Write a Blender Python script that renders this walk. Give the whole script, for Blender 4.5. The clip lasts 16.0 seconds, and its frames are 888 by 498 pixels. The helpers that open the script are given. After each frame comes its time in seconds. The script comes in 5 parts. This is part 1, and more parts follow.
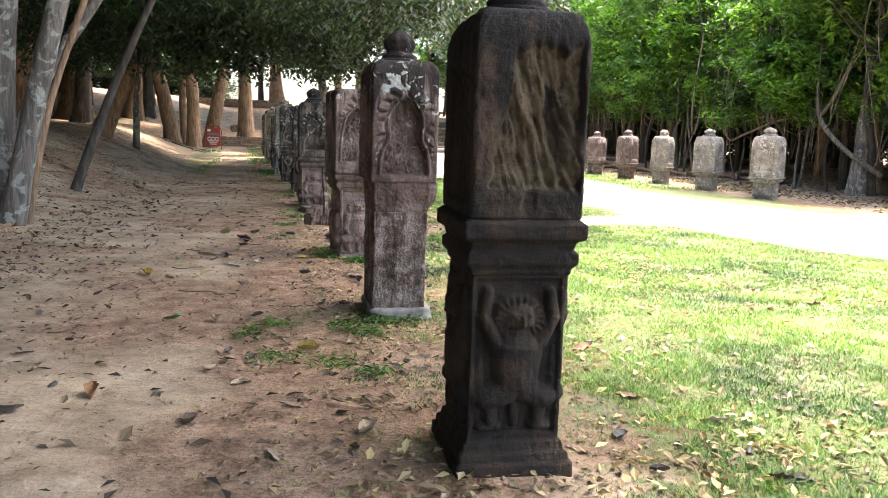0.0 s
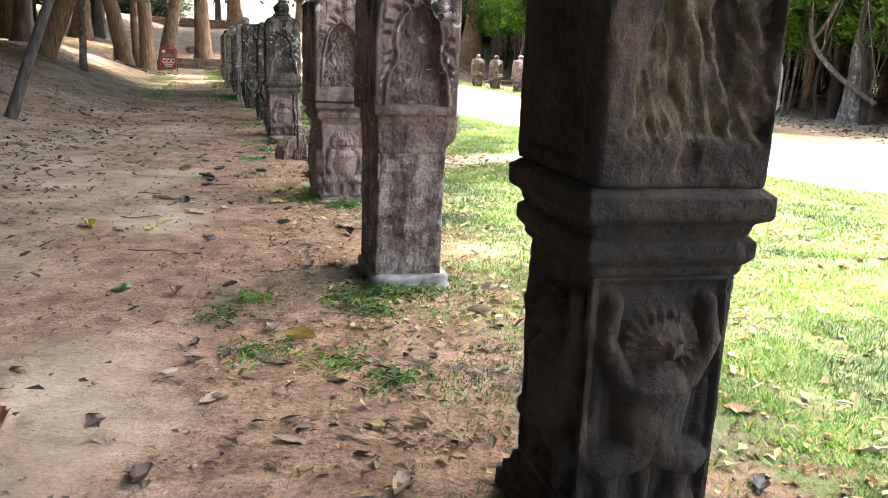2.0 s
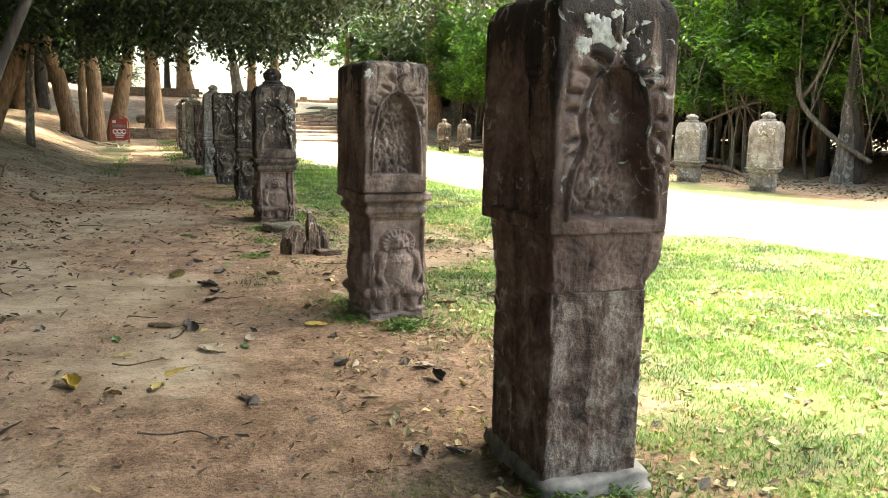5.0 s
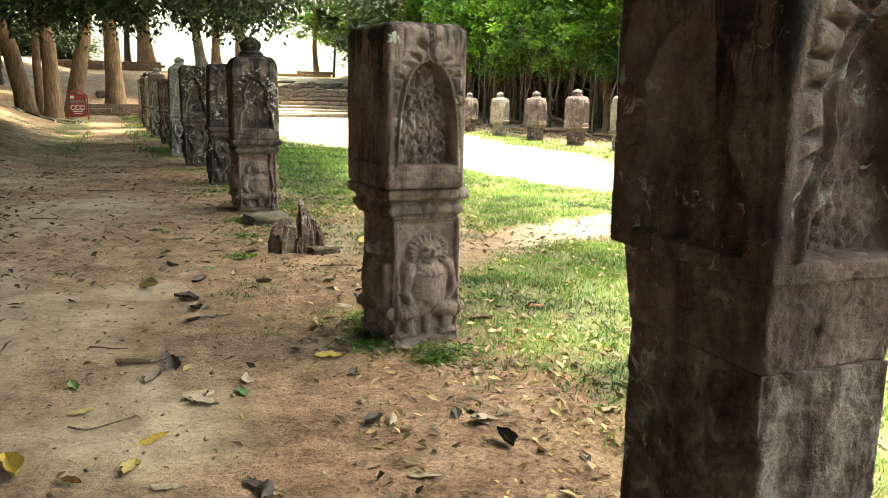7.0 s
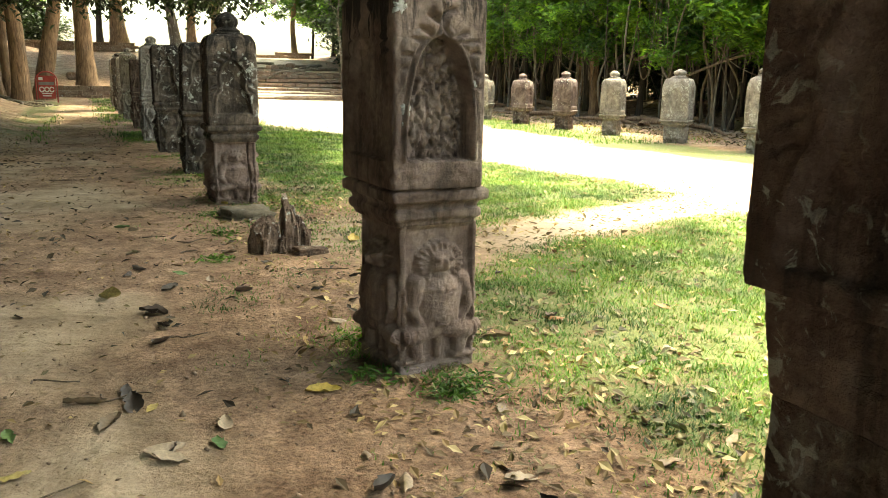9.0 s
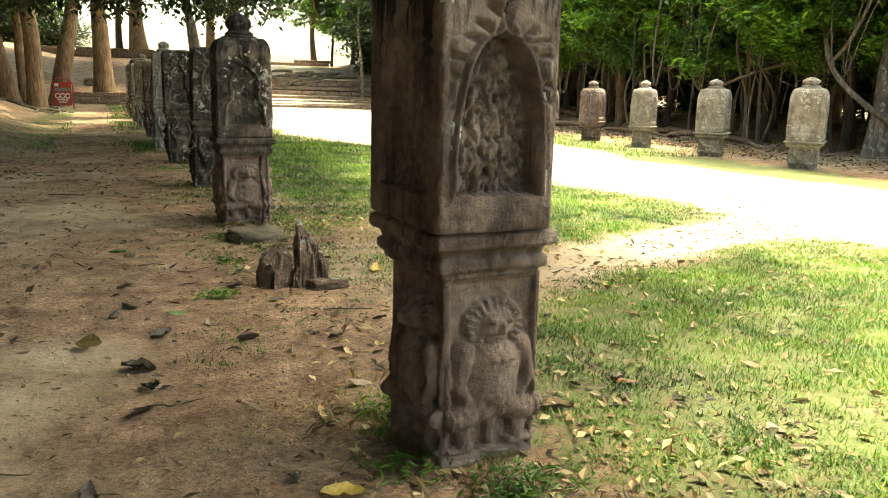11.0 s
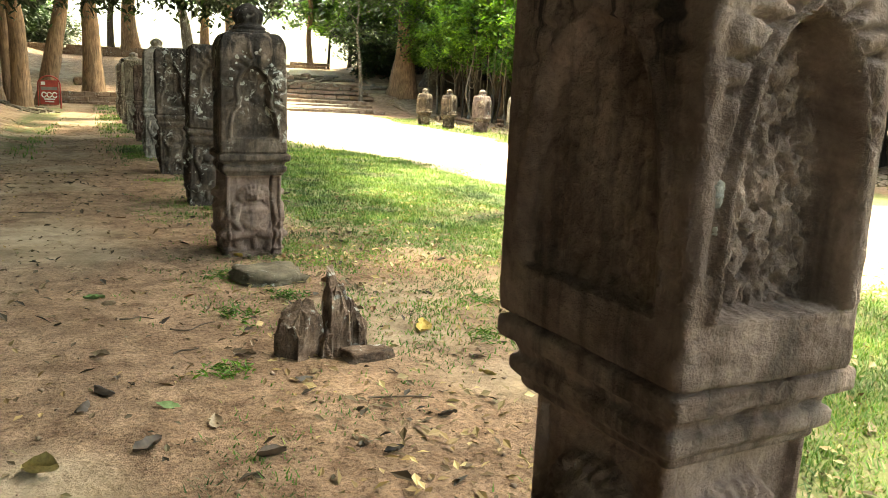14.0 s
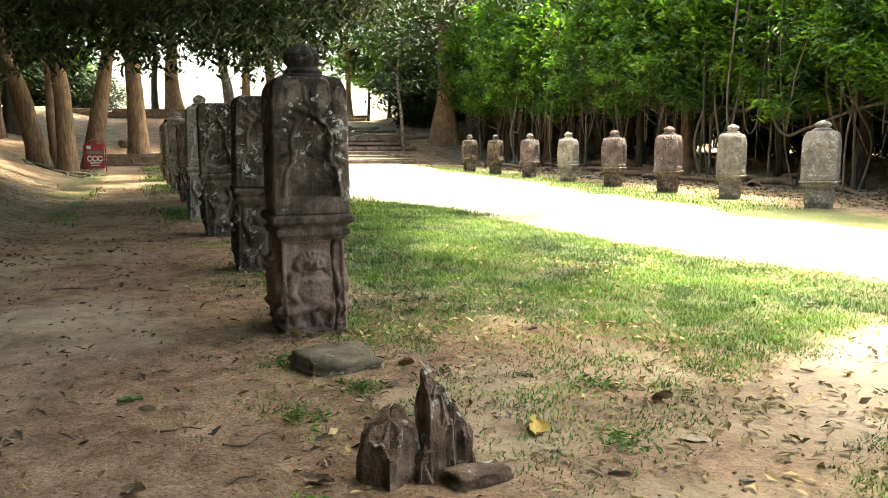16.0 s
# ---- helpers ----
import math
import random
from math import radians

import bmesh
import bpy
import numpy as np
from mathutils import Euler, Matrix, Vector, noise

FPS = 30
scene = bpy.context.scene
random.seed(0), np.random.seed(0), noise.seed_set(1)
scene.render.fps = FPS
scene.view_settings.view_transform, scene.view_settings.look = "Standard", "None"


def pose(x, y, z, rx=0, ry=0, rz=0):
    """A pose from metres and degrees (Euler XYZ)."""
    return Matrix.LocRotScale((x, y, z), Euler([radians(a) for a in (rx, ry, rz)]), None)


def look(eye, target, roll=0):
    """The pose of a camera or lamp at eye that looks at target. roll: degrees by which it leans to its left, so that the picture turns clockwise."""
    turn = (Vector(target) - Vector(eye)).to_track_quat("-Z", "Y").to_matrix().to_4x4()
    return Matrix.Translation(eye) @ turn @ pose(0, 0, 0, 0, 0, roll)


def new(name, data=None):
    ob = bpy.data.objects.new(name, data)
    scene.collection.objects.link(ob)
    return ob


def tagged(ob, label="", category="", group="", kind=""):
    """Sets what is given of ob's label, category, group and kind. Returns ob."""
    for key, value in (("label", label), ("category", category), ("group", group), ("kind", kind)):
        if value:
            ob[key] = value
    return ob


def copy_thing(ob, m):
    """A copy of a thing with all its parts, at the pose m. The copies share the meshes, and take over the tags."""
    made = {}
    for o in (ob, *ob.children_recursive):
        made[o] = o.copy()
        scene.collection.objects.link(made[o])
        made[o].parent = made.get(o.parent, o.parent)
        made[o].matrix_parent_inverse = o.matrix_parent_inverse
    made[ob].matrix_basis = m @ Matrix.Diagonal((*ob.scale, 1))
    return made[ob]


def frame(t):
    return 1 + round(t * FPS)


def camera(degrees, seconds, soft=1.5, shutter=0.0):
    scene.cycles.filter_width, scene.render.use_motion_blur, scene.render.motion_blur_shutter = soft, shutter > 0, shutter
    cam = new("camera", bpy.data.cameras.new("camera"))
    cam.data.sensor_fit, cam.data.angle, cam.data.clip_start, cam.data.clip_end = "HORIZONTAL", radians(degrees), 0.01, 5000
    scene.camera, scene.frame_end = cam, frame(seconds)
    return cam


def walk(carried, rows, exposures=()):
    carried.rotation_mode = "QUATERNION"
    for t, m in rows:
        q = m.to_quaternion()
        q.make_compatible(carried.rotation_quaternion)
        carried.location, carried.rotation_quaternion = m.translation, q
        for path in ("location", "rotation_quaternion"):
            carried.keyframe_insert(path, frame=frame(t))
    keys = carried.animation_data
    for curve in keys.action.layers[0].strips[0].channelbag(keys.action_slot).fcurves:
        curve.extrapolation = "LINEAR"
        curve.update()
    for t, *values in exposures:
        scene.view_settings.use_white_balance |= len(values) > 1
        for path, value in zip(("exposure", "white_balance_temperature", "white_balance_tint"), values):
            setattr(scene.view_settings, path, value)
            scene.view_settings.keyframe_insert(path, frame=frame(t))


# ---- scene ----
cam = camera(56.8, 16.0, soft=0.7)
PATH = [
    (0, (0.029, 0.064, 1.515), (0.416, 2.005, 1.226), 2.0),
    (0.5, (-0.005, 0.439, 1.485), (0.378, 2.381, 1.197), 2.4),
    (1, (-0.073, 0.754, 1.49), (0.375, 2.678, 1.18), 2.9),
    (1.5, (-0.069, 1.11, 1.466), (0.388, 3.024, 1.107), 2.9),
    (2, (-0.069, 1.488, 1.463), (0.404, 3.376, 1.001), 2.4),
    (2.5, (-0.196, 1.814, 1.506), (0.44, 3.652, 1.04), 2.6),
    (3, (-0.25, 2.142, 1.484), (0.409, 3.974, 1.027), 3.2),
    (3.5, (-0.279, 2.493, 1.532), (0.323, 4.366, 1.168), 1.6),
    (4, (-0.409, 2.873, 1.532), (0.153, 4.769, 1.233), 1.0),
    (6.5, (-0.719, 4.578, 1.516), (-0.052, 6.428, 1.154), 1.5),
    (7, (-0.679, 4.906, 1.534), (-0.013, 6.754, 1.16), 1.1),
    (7.5, (-0.688, 5.181, 1.528), (-0.021, 7.029, 1.152), 1.1),
    (8, (-0.726, 5.375, 1.535), (-0.008, 7.201, 1.146), 1.2),
    (8.5, (-0.693, 5.522, 1.522), (0.034, 7.339, 1.108), 1.4),
    (9, (-0.579, 5.723, 1.524), (0.132, 7.546, 1.11), 1.2),
    (9.5, (-0.525, 5.908, 1.525), (0.118, 7.758, 1.117), 0.4),
    (12, (-0.337, 7.146, 1.517), (0.381, 8.973, 1.133), 2.9),
    (12.5, (-0.344, 7.337, 1.508), (0.389, 9.158, 1.121), 3.4),
    (13, (-0.264, 7.608, 1.517), (0.463, 9.428, 1.121), 3.3),
    (13.5, (-0.276, 7.887, 1.504), (0.416, 9.719, 1.095), 2.7),
    (14, (-0.354, 8.222, 1.533), (0.343, 10.057, 1.15), 2.6),
    (14.5, (-0.351, 8.527, 1.512), (0.352, 10.364, 1.145), 2.8),
    (15, (-0.254, 8.775, 1.529), (0.419, 10.634, 1.228), 1.3),
    (15.5, (-0.251, 9.129, 1.483), (0.38, 11.005, 1.196), 0.0),
    (16, (-0.323, 9.364, 1.498), (0.281, 11.251, 1.223), -0.1),
]
walk(cam, [(t, look(eye, target, roll)) for t, eye, target, roll in PATH],
     exposures=[(0.0, 3.35, 6700, 8), (2.0, 3.65, 6800, 8), (3.5, 3.7, 7000, 8), (4.2, 3.5, 7300, 4), (6.5, 3.45, 8300, -4), (9.0, 3.25, 8900, -6), (12.0, 3.12, 9300, -6), (13.0, 3.2, 9300, -6), (14.0, 3.6, 9100, -5), (15.0, 3.48, 8500, -4), (16.0, 3.12, 8000, -3)])

# ---- light: hazy tropical noon, sun high over the open lawn ----
SUN_ELEV, SUN_AZ = 73.0, 68.0          # azimuth from +y towards +x
world = bpy.data.worlds.new("world")
scene.world = world
world.use_nodes = True
wn = world.node_tree.nodes
sky = wn.new("ShaderNodeTexSky")
sky.sky_type = "NISHITA"
sky.sun_disc = False
sky.sun_elevation = radians(SUN_ELEV)
sky.sun_rotation = radians(SUN_AZ)
sky.dust_density = 4.0
sky.air_density = 1.0
wn["Background"].inputs[1].default_value = 0.15
world.node_tree.links.new(sky.outputs[0], wn["Background"].inputs[0])

sun = new("sun", bpy.data.lights.new("sun", "SUN"))
sun.data.energy = 2.3
sun.data.angle = radians(5.0)
sun.data.color = (1.0, 0.95, 0.86)
sun_dir = Vector((math.sin(radians(SUN_AZ)) * math.cos(radians(SUN_ELEV)),
                  math.cos(radians(SUN_AZ)) * math.cos(radians(SUN_ELEV)),
                  math.sin(radians(SUN_ELEV))))
sun.matrix_world = look(sun_dir * 80, (0, 0, 0))

RNG = np.random.default_rng(7)


# ---- small numeric tools ----
def vnoise(x, y, z=0.0, seed=0):
    """Smooth value noise in 0..1 on arrays."""
    x, y, z = np.broadcast_arrays(np.asarray(x, float), np.asarray(y, float), np.asarray(z, float))
    xi, yi, zi = np.floor(x).astype(np.int64), np.floor(y).astype(np.int64), np.floor(z).astype(np.int64)
    fx, fy, fz = x - xi, y - yi, z - zi
    fx, fy, fz = (f * f * (3 - 2 * f) for f in (fx, fy, fz))

    def h(a, b, c):
        n = (a * 374761393 + b * 668265263 + c * 2147483647 + seed * 974634777) & 0x7FFFFFFF
        n = ((n ^ (n >> 13)) * 1274126177) & 0x7FFFFFFF
        n = n ^ (n >> 16)
        return (n & 0xFFFF) / 65535.0

    out = 0
    for dx in (0, 1):
        for dy in (0, 1):
            for dz in (0, 1):
                w = (fx if dx else 1 - fx) * (fy if dy else 1 - fy) * (fz if dz else 1 - fz)
                out = out + w * h(xi + dx, yi + dy, zi + dz)
    return out


def fbm(x, y, z=0.0, octaves=4, seed=0):
    out, amp, tot = 0, 1.0, 0
    for i in range(octaves):
        out = out + amp * vnoise(x * 2 ** i, y * 2 ** i, np.asarray(z) * 2 ** i, seed + i)
        tot += amp
        amp *= 0.5
    return out / tot


def sstep(a, b, x):
    t = np.clip((np.asarray(x, float) - a) / (b - a), 0, 1)
    return t * t * (3 - 2 * t)


def make_mesh(name, verts, faces, material, smooth=True):
    """faces: an integer array of equal-sized faces, or a list of such arrays."""
    groups = faces if isinstance(faces, list) else [faces]
    groups = [np.asarray(f, np.int32) for f in groups if len(f)]
    me = bpy.data.meshes.new(name)
    verts = np.asarray(verts, np.float32)
    me.vertices.add(len(verts))
    me.vertices.foreach_set("co", verts.ravel())
    loops = np.concatenate([f.ravel() for f in groups])
    totals = np.concatenate([np.full(len(f), f.shape[1], np.int32) for f in groups])
    starts = np.concatenate([[0], np.cumsum(totals)[:-1]]).astype(np.int32)
    me.loops.add(len(loops))
    me.loops.foreach_set("vertex_index", loops)
    me.polygons.add(len(totals))
    me.polygons.foreach_set("loop_start", starts)
    me.polygons.foreach_set("loop_total", totals)
    me.polygons.foreach_set("use_smooth", np.full(len(totals), smooth, bool))
    me.update(calc_edges=True)
    me.validate()
    if material:
        me.materials.append(material)
    return me


def part(name, me, parent=None, label=""):
    ob = new(name, me)
    if parent:
        ob.parent = parent
    if label:
        ob["label"] = label
    return ob


def thing(name, label, category, group="", kind="", at=None):
    ob = tagged(new(name), label, category, group, kind)
    if at is not None:
        ob.matrix_basis = at
    return ob


def grid_faces(rows, cols, closed=False):
    """Quads of a rows x cols vertex grid; closed joins the last column to the first."""
    r, c = np.meshgrid(np.arange(rows - 1), np.arange(cols if closed else cols - 1), indexing="ij")
    c2 = (c + 1) % cols
    return np.stack([r * cols + c, r * cols + c2, (r + 1) * cols + c2, (r + 1) * cols + c], -1).reshape(-1, 4)


def tube(points, radii, sides=8, bumps=0.0, seed=0, flare=None):
    """A tapered tube along a polyline, with uneven bark: vertices and faces."""
    P = np.asarray(points, float)
    Rr = np.asarray(radii, float)
    n = len(P)
    T = np.gradient(P, axis=0)
    T /= np.linalg.norm(T, axis=1)[:, None]
    ref = np.array([0.31, 0.95, 0.05])
    A = np.cross(T, ref)
    A /= np.linalg.norm(A, axis=1)[:, None] + 1e-9
    B = np.cross(T, A)
    th = np.linspace(0, 2 * np.pi, sides, endpoint=False)
    rad = Rr[:, None] * np.ones((1, sides))
    if bumps:
        rad = rad * (1 + bumps * (fbm(np.cos(th)[None] * 2 + 5, np.sin(th)[None] * 2 + 5, P[:, 2:3] * 1.3 + P[:, 0:1], 3, seed) - 0.5) * 2)
    if flare is not None:
        rad = rad * (1 + flare[:, None] * (0.5 + 0.5 * np.cos(th * 5 + seed)[None] + 0.25 * np.cos(th * 3 + seed)[None]))
    V = P[:, None] + rad[..., None] * (np.cos(th)[None, :, None] * A[:, None] + np.sin(th)[None, :, None] * B[:, None])
    V = V.reshape(-1, 3)
    F = grid_faces(n, sides, True)
    cap = np.array([[(n - 1) * sides + i, (n - 1) * sides + (i + 1) % sides, len(V)] for i in range(sides)])
    V = np.vstack([V, P[-1:] + T[-1:] * Rr[-1] * 0.3])
    return V, F, cap


def spline(points, n):
    """A smooth polyline of n points through the given ones."""
    P = np.asarray(points, float)
    s = np.linspace(0, len(P) - 1, n)
    i = np.clip(s.astype(int), 0, len(P) - 2)
    f = (s - i)[:, None]
    P0, P1, P2, P3 = P[np.clip(i - 1, 0, None)], P[i], P[i + 1], P[np.clip(i + 2, None, len(P) - 1)]
    return 0.5 * (2 * P1 + (P2 - P0) * f + (2 * P0 - 5 * P1 + 4 * P2 - P3) * f ** 2 + (3 * P1 - P0 - 3 * P2 + P3) * f ** 3)


def joined(pieces):
    """Several (V, F, cap) tubes as one vertex array and face list."""
    V, Q, C, k = [], [], [], 0
    for v, f, c in pieces:
        V.append(v), Q.append(f + k), C.append(c + k)
        k += len(v)
    return np.vstack(V), [np.vstack(Q), np.vstack(C)]


# ---- materials ----
def nodes_of(name):
    m = bpy.data.materials.new(name)
    m.use_nodes = True
    nt = m.node_tree
    return m, nt, nt.nodes["Principled BSDF"]


def ramp(nt, fac, stops):
    r = nt.nodes.new("ShaderNodeValToRGB")
    e = r.color_ramp.elements
    while len(e) > len(stops):
        e.remove(e[-1])
    while len(e) < len(stops):
        e.new(0.5)
    for el, (p, c) in zip(e, stops):
        el.position = p
        el.color = (*c, 1) if len(c) == 3 else c
    nt.links.new(fac, r.inputs[0])
    return r.outputs[0]


def noise_tex(nt, scale, detail=6, rough=0.6, coord=None, distort=0.0):
    n = nt.nodes.new("ShaderNodeTexNoise")
    n.inputs["Scale"].default_value = scale
    n.inputs["Detail"].default_value = detail
    n.inputs["Roughness"].default_value = rough
    n.inputs["Distortion"].default_value = distort
    if coord is not None:
        nt.links.new(coord, n.inputs["Vector"])
    return n.outputs["Fac"]


def mixc(nt, fac, a, b, mode="MIX"):
    m = nt.nodes.new("ShaderNodeMix")
    m.data_type, m.blend_type = "RGBA", mode
    for sock, v in ((m.inputs[0], fac), (m.inputs[6], a), (m.inputs[7], b)):
        if isinstance(v, (int, float)):
            sock.default_value = v
        elif isinstance(v, tuple):
            sock.default_value = (*v, 1)
        else:
            nt.links.new(v, sock)
    return m.outputs[2]


def maths(nt, op, a, b=None):
    m = nt.nodes.new("ShaderNodeMath")
    m.operation = op
    for sock, v in zip(m.inputs, (a, b)):
        if v is None:
            continue
        if isinstance(v, (int, float)):
            sock.default_value = v
        else:
            nt.links.new(v, sock)
    return m.outputs[0]


def bump(nt, bsdf, height, strength, distance):
    b = nt.nodes.new("ShaderNodeBump")
    b.inputs["Strength"].default_value = strength
    b.inputs["Distance"].default_value = distance
    nt.links.new(height, b.inputs["Height"])
    nt.links.new(b.outputs[0], bsdf.inputs["Normal"])


def attr(nt, name):
    a = nt.nodes.new("ShaderNodeAttribute")
    a.attribute_name = name
    return a.outputs["Fac"]


def world_pos(nt):
    return nt.nodes.new("ShaderNodeNewGeometry").outputs["Position"]


def stone_mat(name, dark, mid, light, lichen=0.0, algae=0.5, scale=1.0, crown=None, broken=None):
    m, nt, b = nodes_of(name)
    p = world_pos(nt)
    big = noise_tex(nt, 3.2 * scale, 5, 0.62, p, 0.6)
    fine = noise_tex(nt, 22 * scale, 8, 0.66, p)
    grit = noise_tex(nt, 160, 3, 0.7, p)
    col = ramp(nt, big, [(0.28, dark), (0.46, mid), (0.72, light)])
    col = mixc(nt, 0.55, col, ramp(nt, fine, [(0.3, (0.35, 0.33, 0.32)), (0.7, (1.25, 1.2, 1.15))]), "MULTIPLY")
    # black algae in runs down the stone
    mp = nt.nodes.new("ShaderNodeMapping")
    mp.inputs["Scale"].default_value = (9, 9, 1.1)
    nt.links.new(p, mp.inputs[0])
    runs = noise_tex(nt, 1.0, 5, 0.65, mp.outputs[0], 0.4)
    am = ramp(nt, runs, [(0.62 - 0.22 * algae, (0, 0, 0)), (0.76 - 0.18 * algae, (1, 1, 1))])
    col = mixc(nt, maths(nt, "MULTIPLY", am, 0.25 + 0.6 * algae), col, (0.013, 0.011, 0.010))
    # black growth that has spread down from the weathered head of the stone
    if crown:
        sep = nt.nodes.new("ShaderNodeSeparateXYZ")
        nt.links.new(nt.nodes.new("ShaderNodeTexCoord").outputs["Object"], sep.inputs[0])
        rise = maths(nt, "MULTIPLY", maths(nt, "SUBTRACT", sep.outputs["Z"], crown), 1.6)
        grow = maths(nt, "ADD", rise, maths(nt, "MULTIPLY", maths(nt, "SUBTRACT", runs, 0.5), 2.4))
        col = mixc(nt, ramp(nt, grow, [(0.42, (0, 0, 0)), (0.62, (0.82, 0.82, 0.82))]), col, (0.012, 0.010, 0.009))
    # bare stone where the face has broken away
    if broken:
        bare = mixc(nt, 0.75, broken, ramp(nt, fine, [(0.3, (0.25, 0.22, 0.2)), (0.62, (1.3, 1.25, 1.2))]), "MULTIPLY")
        edge = maths(nt, "ADD", attr(nt, "broken"), maths(nt, "MULTIPLY", maths(nt, "SUBTRACT", fine, 0.5), 1.6))
        col = mixc(nt, ramp(nt, edge, [(0.40, (0, 0, 0)), (0.75, (0.85, 0.85, 0.85))]), col, bare)
    # pale crustose lichen
    if lichen:
        v = noise_tex(nt, 13, 4, 0.6, p, 0.8)
        zone = noise_tex(nt, 2.1, 2, 0.5, p)
        lm = maths(nt, "MULTIPLY", ramp(nt, v, [(0.60 - 0.07 * lichen, (0, 0, 0)), (0.66 - 0.07 * lichen, (1, 1, 1))]),
                   ramp(nt, zone, [(0.45, (0, 0, 0)), (0.6, (1, 1, 1))]))
        col = mixc(nt, lm, col, (0.42, 0.41, 0.37))
    nt.links.new(col, b.inputs["Base Color"])
    b.inputs["Roughness"].default_value = 0.88
    b.inputs["Specular IOR Level"].default_value = 0.25
    bump(nt, b, maths(nt, "ADD", fine, maths(nt, "ADD", maths(nt, "MULTIPLY", noise_tex(nt, 62, 4, 0.7, p), 0.35), maths(nt, "MULTIPLY", grit, 0.3))), 1.0, 0.022)
    return m


def leaf_mat(name, a, bcol, c, translucent=0.4, rough=0.45):
    m, nt, b = nodes_of(name)
    g = nt.nodes.new("ShaderNodeNewGeometry")
    col = ramp(nt, g.outputs["Random Per Island"], [(0.0, a), (0.5, bcol), (1.0, c)])
    # warm bright and cool dark clumps painted in, like sun and shade on foliage
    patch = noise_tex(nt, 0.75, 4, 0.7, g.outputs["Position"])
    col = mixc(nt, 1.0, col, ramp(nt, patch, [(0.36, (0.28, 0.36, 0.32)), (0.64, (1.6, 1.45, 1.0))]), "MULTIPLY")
    nt.links.new(col, b.inputs["Base Color"])
    b.inputs["Roughness"].default_value = rough
    tr = nt.nodes.new("ShaderNodeBsdfTranslucent")
    nt.links.new(mixc(nt, 1.0, col, (1.3, 1.6, 0.75), "MULTIPLY"), tr.inputs[0])
    mx = nt.nodes.new("ShaderNodeMixShader")
    mx.inputs[0].default_value = translucent
    nt.links.new(b.outputs[0], mx.inputs[1])
    nt.links.new(tr.outputs[0], mx.inputs[2])
    nt.links.new(mx.outputs[0], nt.nodes["Material Output"].inputs[0])
    return m


def bark_mat(name, a, bcol, lichen=0.0):
    m, nt, b = nodes_of(name)
    p = world_pos(nt)
    mp = nt.nodes.new("ShaderNodeMapping")
    mp.inputs["Scale"].default_value = (14, 14, 2.2)
    nt.links.new(p, mp.inputs[0])
    n = noise_tex(nt, 1.0, 6, 0.65, mp.outputs[0], 0.5)
    big = noise_tex(nt, 1.4, 4, 0.6, p)
    col = ramp(nt, n, [(0.3, tuple(v * 0.4 for v in a)), (0.5, a), (0.72, bcol)])
    col = mixc(nt, 0.6, col, ramp(nt, big, [(0.3, (0.5, 0.5, 0.5)), (0.7, (1.3, 1.25, 1.2))]), "MULTIPLY")
    if lichen:
        l = noise_tex(nt, 5, 4, 0.6, p, 0.7)
        col = mixc(nt, maths(nt, "MULTIPLY", ramp(nt, l, [(0.55, (0, 0, 0)), (0.62, (1, 1, 1))]), lichen), col, (0.34, 0.35, 0.31))
    nt.links.new(col, b.inputs["Base Color"])
    b.inputs["Roughness"].default_value = 0.9
    bump(nt, b, n, 0.8, 0.03)
    return m


def plain_mat(name, colour, rough=0.8, vary=0.3, scale=8, metal=0.0):
    m, nt, b = nodes_of(name)
    p = world_pos(nt)
    n = noise_tex(nt, scale, 5, 0.6, p)
    f = noise_tex(nt, scale * 12, 3, 0.6, p)
    lo, hi = tuple(v * (1 - vary) for v in colour), tuple(min(1, v * (1 + vary)) for v in colour)
    col = ramp(nt, n, [(0.3, lo), (0.7, hi)])
    nt.links.new(mixc(nt, 0.25, col, ramp(nt, f, [(0.3, (0.5, 0.5, 0.5)), (0.7, (1.3, 1.3, 1.3))]), "MULTIPLY"), b.inputs["Base Color"])
    b.inputs["Roughness"].default_value = rough
    b.inputs["Metallic"].default_value = metal
    bump(nt, b, f, 0.4, 0.006)
    return m


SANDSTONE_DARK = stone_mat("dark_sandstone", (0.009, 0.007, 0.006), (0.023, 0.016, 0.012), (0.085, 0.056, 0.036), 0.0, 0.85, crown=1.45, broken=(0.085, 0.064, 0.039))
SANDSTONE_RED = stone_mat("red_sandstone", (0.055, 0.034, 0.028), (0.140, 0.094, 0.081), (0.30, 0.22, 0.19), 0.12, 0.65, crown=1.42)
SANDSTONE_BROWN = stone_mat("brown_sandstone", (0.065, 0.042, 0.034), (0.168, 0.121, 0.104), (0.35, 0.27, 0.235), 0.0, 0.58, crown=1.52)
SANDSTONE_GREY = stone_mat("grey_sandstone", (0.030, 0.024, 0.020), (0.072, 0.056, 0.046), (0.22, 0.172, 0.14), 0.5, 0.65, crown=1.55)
SANDSTONE_PALE = stone_mat("pale_lichened_sandstone", (0.15, 0.13, 0.115), (0.25, 0.225, 0.205), (0.40, 0.37, 0.33), 0.9, 0.35)
SANDSTONE_PURPLE = stone_mat("purple_sandstone", (0.06, 0.044, 0.044), (0.135, 0.10, 0.10), (0.27, 0.22, 0.215), 0.5, 0.4)
SANDSTONE_BARE = stone_mat("reddish_bare_sandstone", (0.085, 0.056, 0.046), (0.185, 0.130, 0.110), (0.33, 0.25, 0.215), 0.0, 0.3)
SANDSTONE_WORN = stone_mat("grey_crusted_sandstone", (0.04, 0.026, 0.021), (0.14, 0.096, 0.079), (0.36, 0.31, 0.275), 0.5, 0.65, 2.6)
LICHEN = plain_mat("lichen_crust", (0.33, 0.32, 0.29), 0.95, 0.55, 40)
